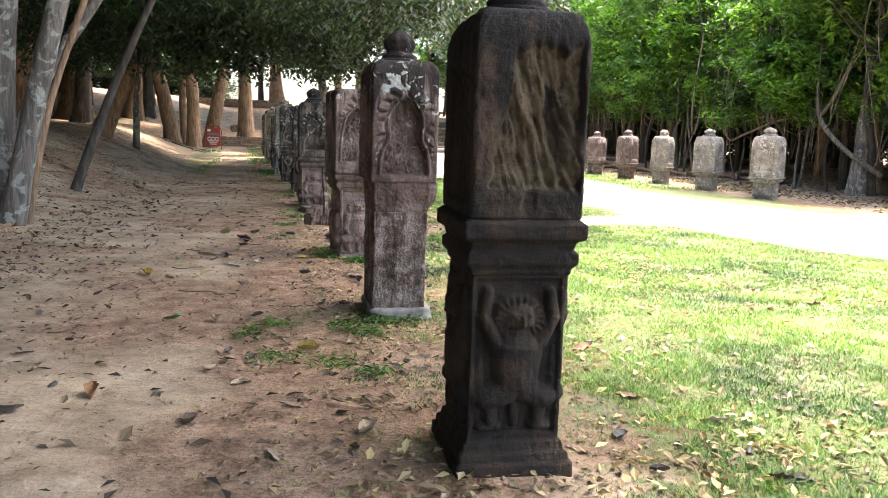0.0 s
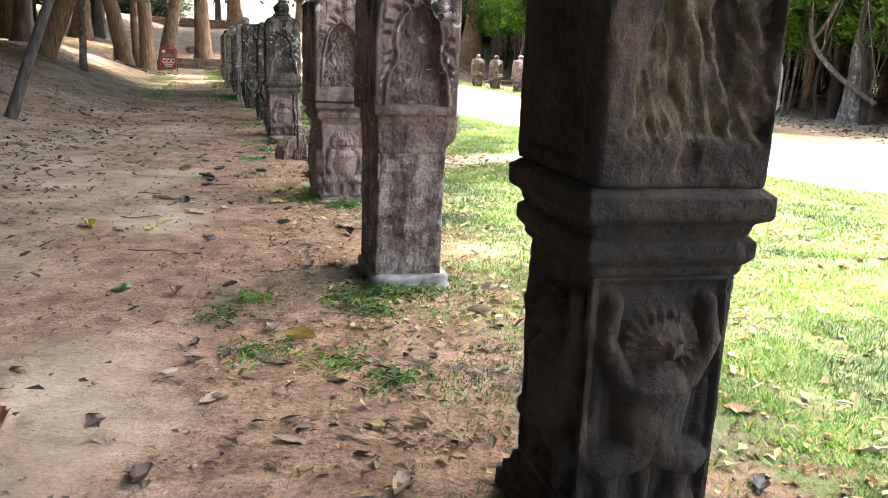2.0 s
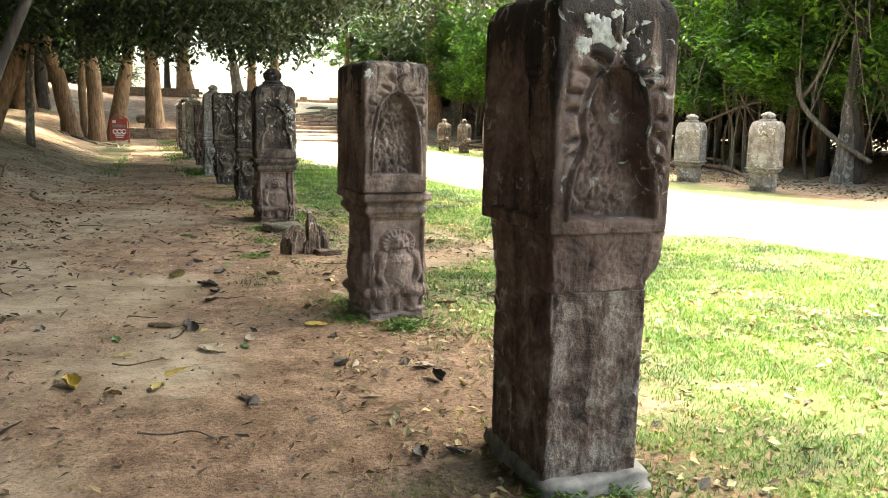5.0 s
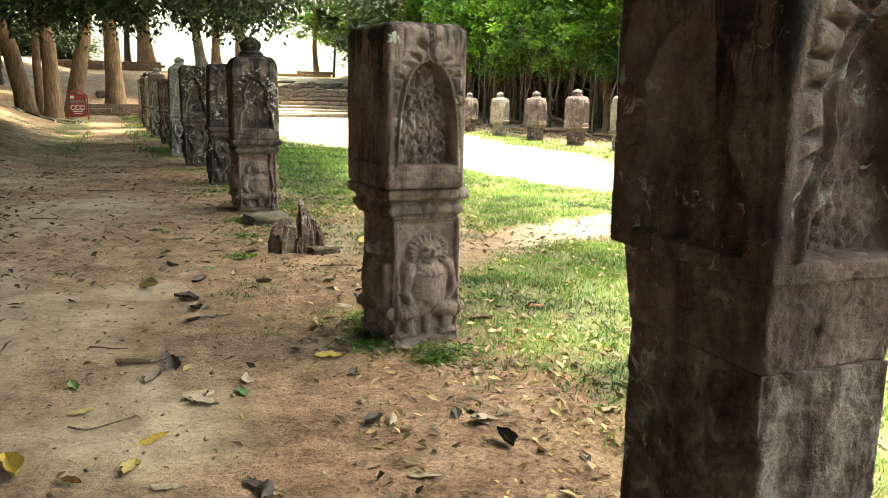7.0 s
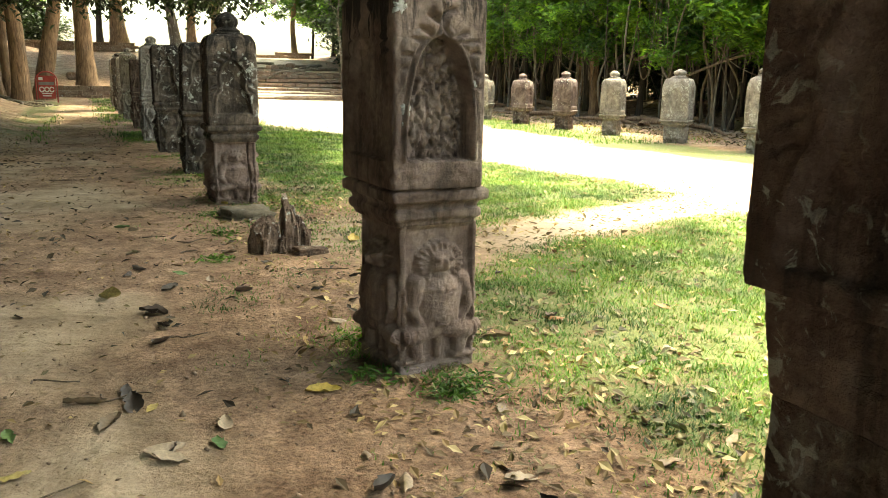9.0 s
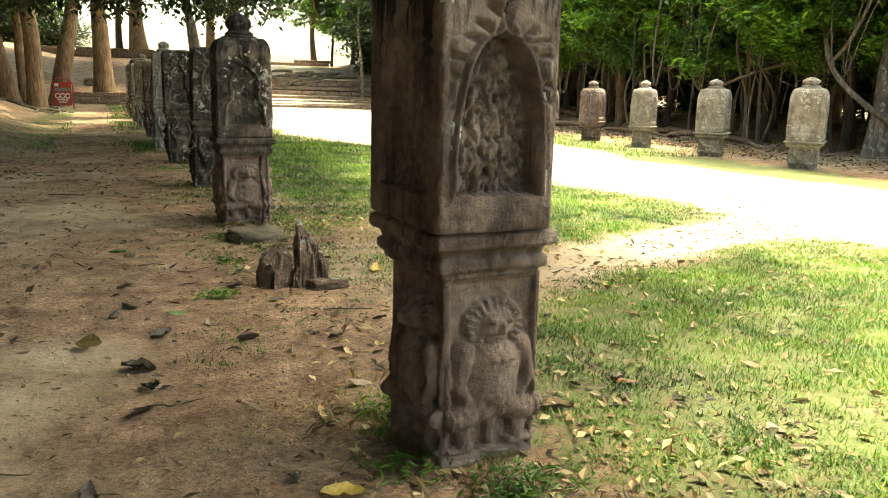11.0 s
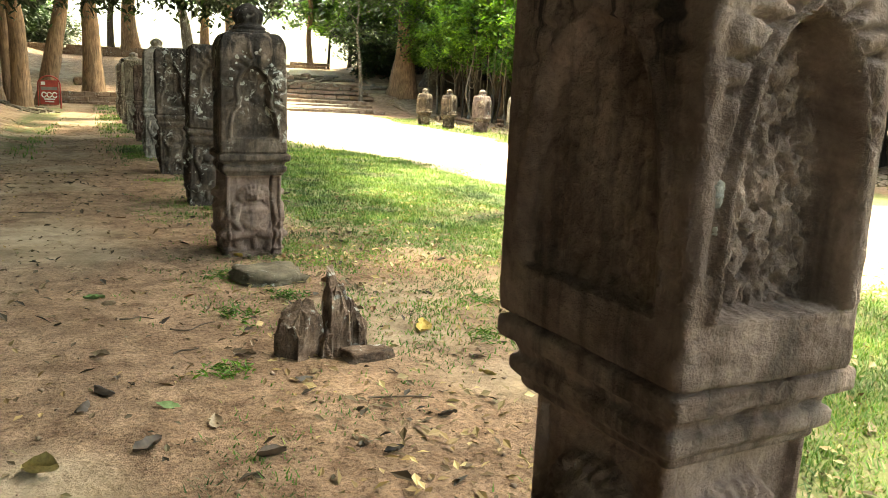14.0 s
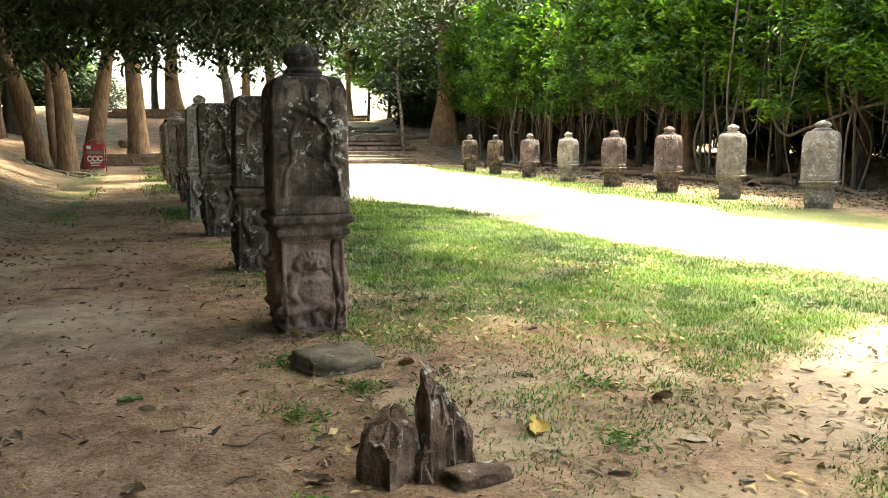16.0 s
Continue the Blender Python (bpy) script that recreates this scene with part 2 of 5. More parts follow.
CEMENT = plain_mat("pale_cement", (0.17, 0.155, 0.14), 0.9, 0.5, 12)
LATERITE = stone_mat("laterite", (0.13, 0.085, 0.06), (0.22, 0.15, 0.11), (0.34, 0.26, 0.20), 0.3, 0.15)
BARK_BROWN = bark_mat("brown_bark", (0.21, 0.13, 0.078), (0.37, 0.245, 0.15))
BARK_GREY = bark_mat("grey_lichened_bark", (0.12, 0.10, 0.085), (0.24, 0.21, 0.18), 0.6)
BARK_DARK = bark_mat("dark_bark", (0.05, 0.04, 0.032), (0.11, 0.09, 0.07))
VINE = bark_mat("vine_bark", (0.14, 0.115, 0.085), (0.28, 0.24, 0.19))
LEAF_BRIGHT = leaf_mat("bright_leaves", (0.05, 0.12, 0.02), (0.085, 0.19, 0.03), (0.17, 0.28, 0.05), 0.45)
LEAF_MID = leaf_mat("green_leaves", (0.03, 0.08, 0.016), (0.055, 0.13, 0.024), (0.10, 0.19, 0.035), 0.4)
# darkened so the added leaf roof glows less on the stones below
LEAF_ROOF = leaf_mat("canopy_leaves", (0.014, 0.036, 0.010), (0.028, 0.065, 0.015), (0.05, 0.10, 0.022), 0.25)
# deep shade put into the leaf colour, for backlit boughs and thickets
LEAF_SHADED = leaf_mat("shaded_leaves", (0.008, 0.02, 0.007), (0.015, 0.035, 0.010), (0.03, 0.062, 0.015), 0.22)
DARK_LITTER = leaf_mat("dark_dead_leaves", (0.018, 0.013, 0.01), (0.045, 0.03, 0.02), (0.13, 0.085, 0.05), 0.05, 0.7)
PALE_LITTER = leaf_mat("pale_dead_leaves", (0.10, 0.065, 0.035), (0.26, 0.19, 0.12), (0.42, 0.35, 0.25), 0.1, 0.7)
LITTER = leaf_mat("dead_leaves", (0.05, 0.033, 0.02), (0.14, 0.09, 0.05), (0.30, 0.22, 0.14), 0.12, 0.7)
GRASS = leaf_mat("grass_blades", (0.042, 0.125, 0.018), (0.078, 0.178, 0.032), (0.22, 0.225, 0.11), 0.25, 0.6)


# ---- ground ----
def row_x(y):
    """The line of the near row of stones."""
    return 1.14 - 0.040 * np.asarray(y, float)


FOOT_Y = [-60, 2, 10, 19, 28, 40, 47, 52]
FOOT_X = [-4.5, -4.0, -3.2, -2.2, -2.4, -3.3, -4.2, -5.5]
SIDE_X = [-0.6, 0.2, 1.1, 2.2, 3.2, 4.2, 5.6, 6.8, 9.0]
SIDE_Y = [10.4, 10.8, 11.4, 12.4, 13.1, 13.55, 14.15, 14.7, 15.5]


def ground_z(x, y):
    x, y = np.asarray(x, float), np.asarray(y, float)
    z = -0.012 * np.clip(x - 0.5, 0, 20)
    d = np.interp(y, FOOT_Y, FOOT_X) - x                       # metres inside the mound on the path's far side
    z = z + 1.25 * sstep(0, 4.6, d) * (1 - 0.35 * sstep(44, 52, y)) + 0.6 * sstep(5, 16, d)
    z = z + 0.25 * sstep(0.2, 3, d) * (fbm(x * 0.7, y * 0.7, 3.0, 3) - 0.5)
    # bank under the wood on the other side
    e = x - np.interp(y, [-60, 20, 30, 45, 56], [19.5, 18.3, 18.0, 16.5, 15.5])
    z = z + 0.75 * sstep(0, 5, e) + 0.2 * sstep(0, 2, e) * (fbm(x * 0.6, y * 0.6, 9.0, 3) - 0.5)
    # terrace beyond the far wall and steps
    left = sstep(5.0, 3.6, x)
    z = z + 0.58 * sstep(52.3, 52.6, y) * left + 0.9 * sstep(54, 66, y) * left + 1.4 * sstep(66, 77, y) * left
    z = z + (1 - left) * (1.55 * sstep(55.5, 63.5, y) + 1.3 * sstep(63.5, 76, y))
    # worn hollow along the path and unevenness
    z = z + 0.05 * (fbm(x * 0.5, y * 0.5, 1.0, 3) - 0.5) + 0.022 * (fbm(x * 3, y * 3, 5.0, 3) - 0.5)
    return z


def grass_amount(x, y):
    """How thick the grass stands, 0..1."""
    x, y = np.asarray(x, float), np.asarray(y, float)
    n = fbm(x * 0.9, y * 0.9, 2.0, 4, 3)
    n2 = fbm(x * 3.1, y * 3.1, 2.0, 3, 8)
    edge = x - row_x(y)
    g = sstep(-0.75, 1.3, edge + (n - 0.5) * 2.2 + (n2 - 0.5) * 1.2)
    side = np.abs(y - np.interp(x, SIDE_X, SIDE_Y))
    g = g * sstep(0.25, 0.95, side + (n - 0.5) * 0.8 + np.where((x < -0.9), 9, 0))
    g = g * (1 - 0.55 * sstep(3.2, 1.0, np.hypot(x - 1.4, y - 13.8)))
    g = g * (1 - 0.75 * np.exp(-(((x - row_x(y) - 0.1) / 0.9) ** 2)) * (0.4 + 0.6 * sstep(4, 9, 14 - y)) * 0.55)
    road = road_amount(x, y)
    g = g * (1 - road)
    g = g * (1 - 0.75 * sstep(12.2, 14.2, x + (n - 0.5) * 3))
    far = np.abs(x + 0.9 + 0.045 * (y - 12))
    g = np.maximum(g, 0.85 * sstep(0.36, 0.52, n) * sstep(22, 28, y) * sstep(0.35, 0.8, far) * sstep(2.0, 1.5, far))
    return np.clip(g, 0, 1) * sstep(54, 50, y)


def road_amount(x, y):
    """Bare trodden earth in the open."""
    n = fbm(np.asarray(x) * 0.6, np.asarray(y) * 0.6, 7.0, 3, 5)
    lo = np.interp(y, [-40, 8, 10, 12.4, 14, 17.4, 21.6, 25.6, 30, 45, 60], [9.4, 9.2, 8.2, 7.2, 6.9, 6.5, 5.7, 5.0, 3.8, 3.0, 2.5])
    hi = np.interp(y, [-40, 10, 17, 19, 21, 24, 32, 38, 45, 60], [14.5, 14.0, 12.4, 11.1, 10.7, 10.5, 10.8, 11.2, 11.2, 12.5])
    w = (n - 0.5) * 1.4
    return sstep(-0.5, 0.5, x - lo + w) * sstep(0.5, -0.5, x - hi + w)


def axis_steps(lo, hi, step, far):
    a = list(np.arange(lo, hi + 1e-6, step))
    s, v = step, hi
    while v < far:
        s *= 1.12
        v += s
        a.append(v)
    s, v = step, lo
    while v > -far:
        s *= 1.12
        v -= s
        a.insert(0, v)
    return np.array(a)


GX, GY = axis_steps(-5.0, 8.0, 0.075, 420), axis_steps(1.5, 26.0, 0.085, 420)
gx, gy = np.meshgrid(GX, GY)
gz = ground_z(gx, gy)
near = (gx > -5) & (gx < 9) & (gy < 30)
gz = gz + np.where(near, 0.012 * (fbm(gx * 9, gy * 9, 4.0, 3) - 0.5), 0)


def ground_material():
    m, nt, b = nodes_of("earth_and_lawn")
    p = world_pos(nt)
    big = noise_tex(nt, 0.8, 5, 0.6, p)
    mid = noise_tex(nt, 6, 6, 0.65, p)
    fine = noise_tex(nt, 40, 6, 0.72, p)
    soil = ramp(nt, big, [(0.35, (0.235, 0.172, 0.118)), (0.5, (0.315, 0.24, 0.168)), (0.66, (0.385, 0.305, 0.225))])
    red = ramp(nt, mid, [(0.3, (0.20, 0.125, 0.082)), (0.7, (0.345, 0.235, 0.165))])
    soil = mixc(nt, attr(nt, "litter"), soil, red)
    grain = maths(nt, "ADD", 0.22, maths(nt, "MULTIPLY", attr(nt, "litter"), 0.5))
    soil = mixc(nt, grain, soil, ramp(nt, fine, [(0.34, (0.26, 0.22, 0.20)), (0.5, (0.95, 0.95, 0.95)), (0.66, (1.45, 1.38, 1.3))]), "MULTIPLY")
    blot = noise_tex(nt, 2.3, 7, 0.68, p, 0.5)
    soil = mixc(nt, 0.8, soil, ramp(nt, blot, [(0.34, (0.55, 0.50, 0.46)), (0.5, (0.95, 0.95, 0.95)), (0.64, (1.2, 1.2, 1.2))]), "MULTIPLY")
    soil = mixc(nt, 0.45, soil, ramp(nt, mid, [(0.3, (0.6, 0.58, 0.56)), (0.6, (1.1, 1.1, 1.1))]), "MULTIPLY")
    pale = ramp(nt, mid, [(0.3, (0.42, 0.35, 0.27)), (0.7, (0.55, 0.48, 0.39))])
    soil = mixc(nt, attr(nt, "road"), soil, pale)
    grass = ramp(nt, mid, [(0.25, (0.05, 0.085, 0.022)), (0.5, (0.085, 0.13, 0.036)), (0.75, (0.145, 0.165, 0.065))])
    straw = ramp(nt, fine, [(0.3, (0.04, 0.048, 0.022)), (0.55, (0.14, 0.13, 0.075)), (0.8, (0.33, 0.285, 0.21))])
    grass = mixc(nt, 0.5, grass, straw)
    g = maths(nt, "ADD", attr(nt, "grass"), maths(nt, "ADD", maths(nt, "MULTIPLY", maths(nt, "SUBTRACT", fine, 0.5), 1.5), maths(nt, "MULTIPLY", maths(nt, "SUBTRACT", mid, 0.56), 2.2)))
    gm = ramp(nt, g, [(0.40, (0, 0, 0)), (0.78, (1, 1, 1))])
    nt.links.new(mixc(nt, gm, soil, grass), b.inputs["Base Color"])
    b.inputs["Roughness"].default_value = 0.95
    b.inputs["Specular IOR Level"].default_value = 0.15
    bump(nt, b, maths(nt, "ADD", maths(nt, "MULTIPLY", fine, grain), maths(nt, "MULTIPLY", mid, 1.3)), 1.0, 0.03)
    return m


me = make_mesh("ground", np.stack([gx, gy, gz], -1).reshape(-1, 3), grid_faces(len(GY), len(GX)), ground_material())
# road also pales the side path's sunlit stretch, putting that light into its colour
for nm, arr in (("grass", grass_amount(gx, gy)), ("road", np.maximum(road_amount(gx, gy), 0.7 * sstep(0.75, 0.3, np.abs(gy - np.interp(gx, SIDE_X, SIDE_Y))) * sstep(2.4, 4.2, gx) * sstep(9, 7, gx))),
                ("litter", sstep(0.35, 0.65, fbm(gx * 0.8, gy * 0.8, 6.0, 4, 21) + 0.28 * np.exp(-((gx - row_x(gy) + 0.35) / 0.7) ** 2)))):
    a = me.attributes.new(nm, "FLOAT", "POINT")
    a.data.foreach_set("value", arr.ravel().astype(np.float32))
tagged(new("ground", me), "bare brown earth path beside a patchy green lawn", "ground", kind="structure")


# ---- boundary stones ----
def square_ring(nu):
    """Side number, place along the side (-1..1) for one ring of a square."""
    u = np.linspace(-1, 1, nu, endpoint=False)
    return np.repeat(np.arange(4), nu), np.tile(u, 4)


def block(z, half, disp, nu, corner=0.02, cap_top=True, cap_low=True, ky=1.0):
    """A squared stone: rings at heights z with half widths half; disp(side, u, ring) pushes the faces out."""
    k, u = square_ring(nu)
    nz = len(z)
    w = np.asarray(half, float)[:, None]
    U, K = np.broadcast_to(u, (nz, 4 * nu)), np.broadcast_to(k, (nz, 4 * nu))
    d = disp(K, U, np.asarray(z, float)[:, None] * np.ones((1, 4 * nu)), w)
    d = d * sstep(1.0, 0.93, np.abs(U))
    px = np.choose(K, [U * w, w + 0 * U, -U * w, -w + 0 * U])
    py = np.choose(K, [-w + 0 * U, U * w, w + 0 * U, -U * w])
    r = np.minimum(corner, w * 0.9)
    qx, qy = np.clip(px, -(w - r), w - r), np.clip(py, -(w - r), w - r)
    dx, dy = px - qx, py - qy
    ln = np.hypot(dx, dy) + 1e-9
    px, py = qx + dx / ln * (r + d), qy + dy / ln * (r + d)
    zz = np.broadcast_to(np.asarray(z, float)[:, None], px.shape)
    V = np.stack([px, py * ky, zz], -1).reshape(-1, 3)
    F = [grid_faces(nz, 4 * nu, True)]
    n = 4 * nu
    tri = []
    if cap_top:
        V = np.vstack([V, V[-n:].mean(0) + [0, 0, 0.004]])
        tri.append(np.array([[(nz - 1) * n + i, (nz - 1) * n + (i + 1) % n, len(V) - 1] for i in range(n)]))
    if cap_low:
        V = np.vstack([V, V[:n].mean(0)])
        tri.append(np.array([[(i + 1) % n, i, len(V) - 1] for i in range(n)]))
    if tri:
        F.append(np.vstack(tri))
    return V, F


def capsule(x, y, x0, y0, x1, y1, r0, r1, h):
    """Rounded bulge along a line: its height at x, y."""
    vx, vy = x1 - x0, y1 - y0
    t = np.clip(((x - x0) * vx + (y - y0) * vy) / (vx * vx + vy * vy + 1e-9), 0, 1)
    r = r0 + (r1 - r0) * t
    d = np.hypot(x - x0 - t * vx, y - y0 - t * vy) / r
    return h * np.sqrt(np.clip(1 - d * d, 0, 1))


def guardian(x, t, arms=True):
    """A squat crowned atlas figure with raised arms in relief; x in half widths, t from foot to top of its panel."""
    y = t * 3.6
    top = lambda *a: capsule(x, y, *a)
    h = top(0, 1.38, 0.0, 1.92, 0.46, 0.52, 0.066)                       # belly and chest
    for s in (-1, 1):
        if arms:
            h = np.maximum(h, top(s * 0.42, 2.12, s * 0.68, 2.72, 0.17, 0.14, 0.044))   # upper arms
            h = np.maximum(h, top(s * 0.68, 2.72, s * 0.60, 3.28, 0.14, 0.12, 0.040))   # hands up
        else:
            h = np.maximum(h, top(s * 0.48, 2.22, s * 0.60, 1.55, 0.19, 0.14, 0.046))   # arms held down
            h = np.maximum(h, top(s * 0.60, 1.55, s * 0.42, 1.12, 0.14, 0.12, 0.044))
        h = np.maximum(h, top(s * 0.20, 1.0, s * 0.56, 0.86, 0.30, 0.28, 0.052))       # thighs
        h = np.maximum(h, top(s * 0.52, 0.85, s * 0.46, 0.28, 0.20, 0.13, 0.036))       # shins
        h = np.maximum(h, top(s * 0.38, 0.20, s * 0.66, 0.18, 0.12, 0.10, 0.032))       # feet
        h = np.maximum(h, top(s * 0.14, 2.80, s * 0.15, 2.80, 0.07, 0.07, 0.074))       # eyes
        h = np.maximum(h, top(s * 0.74, 0.6, s * 0.72, 2.0, 0.10, 0.06, 0.012) * (0.7 + 0.3 * np.sin(y * 16)))  # plumage
    h = np.maximum(h, top(0, 1.0, 0, 0.25, 0.13, 0.09, 0.026))                          # loincloth
    mane = np.hypot(x, y - 2.68)
    ang = np.arctan2(y - 2.68, x)
    h = np.maximum(h, np.where(mane < 0.56, 0.036 * sstep(0.57, 0.46, mane) * (0.80 + 0.20 * np.cos(ang * 21 + mane * 9)), 0))
    h = np.maximum(h, top(0, 2.58, 0, 2.76, 0.33, 0.32, 0.062))                         # face
    h = h - 0.024 * np.exp(-(((y - 2.46 - 0.25 * x * x) / 0.06) ** 2)) * (np.abs(x) < 0.24)   # mouth
    h = np.maximum(h, top(0, 2.60, 0, 2.76, 0.11, 0.07, 0.080))                         # nose
    band = np.abs(y - 1.12 - 0.3 * x * x)
    h = h + 0.006 * np.exp(-(band / 0.05) ** 2) * (np.abs(x) < 0.4) * (1 + 0.4 * np.sin(x * 40))
    coll = np.abs(y - 2.12 + 0.25 * (0.3 - x * x))
    h = h + 0.005 * np.exp(-(coll / 0.05) ** 2) * (np.abs(x) < 0.42) * (1 + 0.4 * np.sin(x * 36))
    return h


NT = [0.19, 0.24, 0.34, 0.43, 0.49, 0.55, 0.62, 0.70, 0.77, 0.82, 0.86, 0.885]
NA = [0.70, 0.70, 0.66, 0.60, 0.47, 0.43, 0.48, 0.47, 0.40, 0.31, 0.19, 0.0]


WIDE = [0.72, 0.72, 0.71, 0.70, 0.68, 0.64, 0.60, 0.54, 0.46, 0.36, 0.22, 0.0]


def niche(x, t, deep=0.055, rough=0.0, seed=0, half=NA):
    """A lobed niche with a moulded rim and flames round it, t from foot to top of its block."""
    a = np.interp(t, NT, half)
    inside = np.where((t > 0.19) & (t < 0.885), a - np.abs(x), -np.maximum(np.abs(x) - a, 0.0) - np.abs(t - np.clip(t, 0.19, 0.885)) * 2)
    g = inside * 0.23
    h = -deep * sstep(-0.003, 0.022, g)
    h = h + sstep(0.0, 0.03, g) * (rough * ((fbm(x * 14, t * 32, seed, 3, seed) - 0.5) * 0.02 - 0.016 * sstep(0.5, 0.68, fbm(x * 21, t * 42, seed, 2, seed + 4))))
    h = h + 0.016 * np.exp(-((g + 0.012) / 0.009) ** 2) * (t > 0.19)
    h = h - 0.008 * np.exp(-((g + 0.028) / 0.005) ** 2) * (t > 0.3)
    # flames licking up from the rim
    ang = np.arctan2(t * 2.1 - 1.05, x)
    out = np.clip(-g - 0.03, 0, 1)
    wave = 1.6 * np.abs(np.sin(ang * 12 + out * 30 * np.sign(x) + 0.5 * np.sin(t * 30))) - 0.9
    wave = np.minimum(wave, 0.35)
    zone = sstep(0.034, 0.048, -g) * sstep(0.15, 0.105, -g) * sstep(0.30, 0.40, t) * sstep(1.16, 1.06, t) * sstep(0.88, 0.78, np.abs(x))
    h = h + zone * 0.030 * wave
    # sill lines under the niche
    for tz in (0.185, 0.165, 0.145):
        h = h - 0.004 * np.exp(-((t - tz) / 0.006) ** 2)
    return h


def ruined(x, t, seed):
    """A front whose carving has broken away: how far it lies back, and where bare stone shows."""
    ragged = x + 0.22 * (fbm(x * 3, t * 9, seed, 3, seed) - 0.5)
    zone = sstep(-0.84, -0.74, ragged - 0.62 * t) * sstep(0.93, 0.85, ragged) * sstep(0.12, 0.17, t) * sstep(0.84, 0.76, t + 0.1 * (fbm(x * 5, t * 5, seed, 2, seed + 2) - 0.5))
    back = 0.030 + 0.08 * (fbm(x * 4.2 + t * 5, t * 3.2, seed, 4, seed + 1) - 0.5) + 0.05 * (fbm(x * 13 + t * 14, t * 7, seed, 4, seed + 3) - 0.5)
    back = back + 0.055 * np.exp(-((x - 0.42 + 0.25 * (t - 0.5)) / 0.2) ** 2 - ((t - 0.5) / 0.2) ** 2)
    return -zone * back, zone


def waist(z, lo, hi, w):
    """Half widths of the moulded waist between two heights."""
    t = (np.asarray(z) - lo) / (hi - lo)
    return np.interp(t, [0, 0.06, 0.12, 0.20, 0.24, 0.40, 0.46, 0.60, 0.66, 0.70, 0.92, 0.96, 1.0],
                     [w * 0.90, w * 0.93, w * 0.93, w * 1.0, w * 1.02, w * 1.02, w * 0.95, w * 0.99, w * 1.10, w * 1.12, w * 1.12, w * 1.06, w * 1.02])


def weather(K, U, z, w, seed, amount):
    """Erosion, chips and pitting of a stone face."""
    x = U * w
    n = fbm(x * 6 + K * 13.7, z * 6, seed, 4, seed) - 0.5
    f = fbm(x * 30 + K * 5.1, z * 30, seed, 3, seed + 5) - 0.5
    chip = sstep(0.64, 0.74, fbm(x * 9 + K * 3.3, z * 9, seed + 2.5, 3, seed + 9))
    g = fbm(x * 75 + K * 5.1, z * 75, seed, 2, seed + 15) - 0.5
    return amount * (0.016 * n + 0.011 * f + 0.008 * g - 0.012 * chip)


def lotus_bud(r, h, z0, petals, nz=26, n=48, seed=0):
    """A carved bud on two collar rings."""
    t = np.linspace(0, 1, nz)
    prof = np.interp(t, [0, 0.05, 0.12, 0.16, 0.22, 0.28, 0.34, 0.5, 0.68, 0.82, 0.93, 1.0],
                     [1.35, 1.42, 1.35, 1.05, 1.15, 1.0, 0.78, 1.0, 1.02, 0.78, 0.45, 0.12])
    th = np.linspace(0, 2 * np.pi, n, endpoint=False)
    pet = np.abs(np.sin(th[None] * petals / 2 + (t[:, None] > 0.6) * 0.6))
    R_ = r * prof[:, None] * (1 - 0.14 * (1 - pet) * sstep(0.32, 0.4, t)[:, None] * sstep(1.0, 0.9, t)[:, None])
    R_ = R_ * (1 + 0.16 * (fbm(np.cos(th)[None] * 2 + 3, np.sin(th)[None] * 2 + 3, t[:, None] * 4 + seed, 3, seed) - 0.5))
    V = np.stack([R_ * np.cos(th), R_ * np.sin(th), z0 + h * t[:, None] + 0 * R_], -1).reshape(-1, 3)
    cap = np.array([[(nz - 1) * n + i, (nz - 1) * n + (i + 1) % n, len(V)] for i in range(n)])
    V = np.vstack([V, [[0, 0, z0 + h]]])
    return V, [grid_faces(nz, n, True), cap]


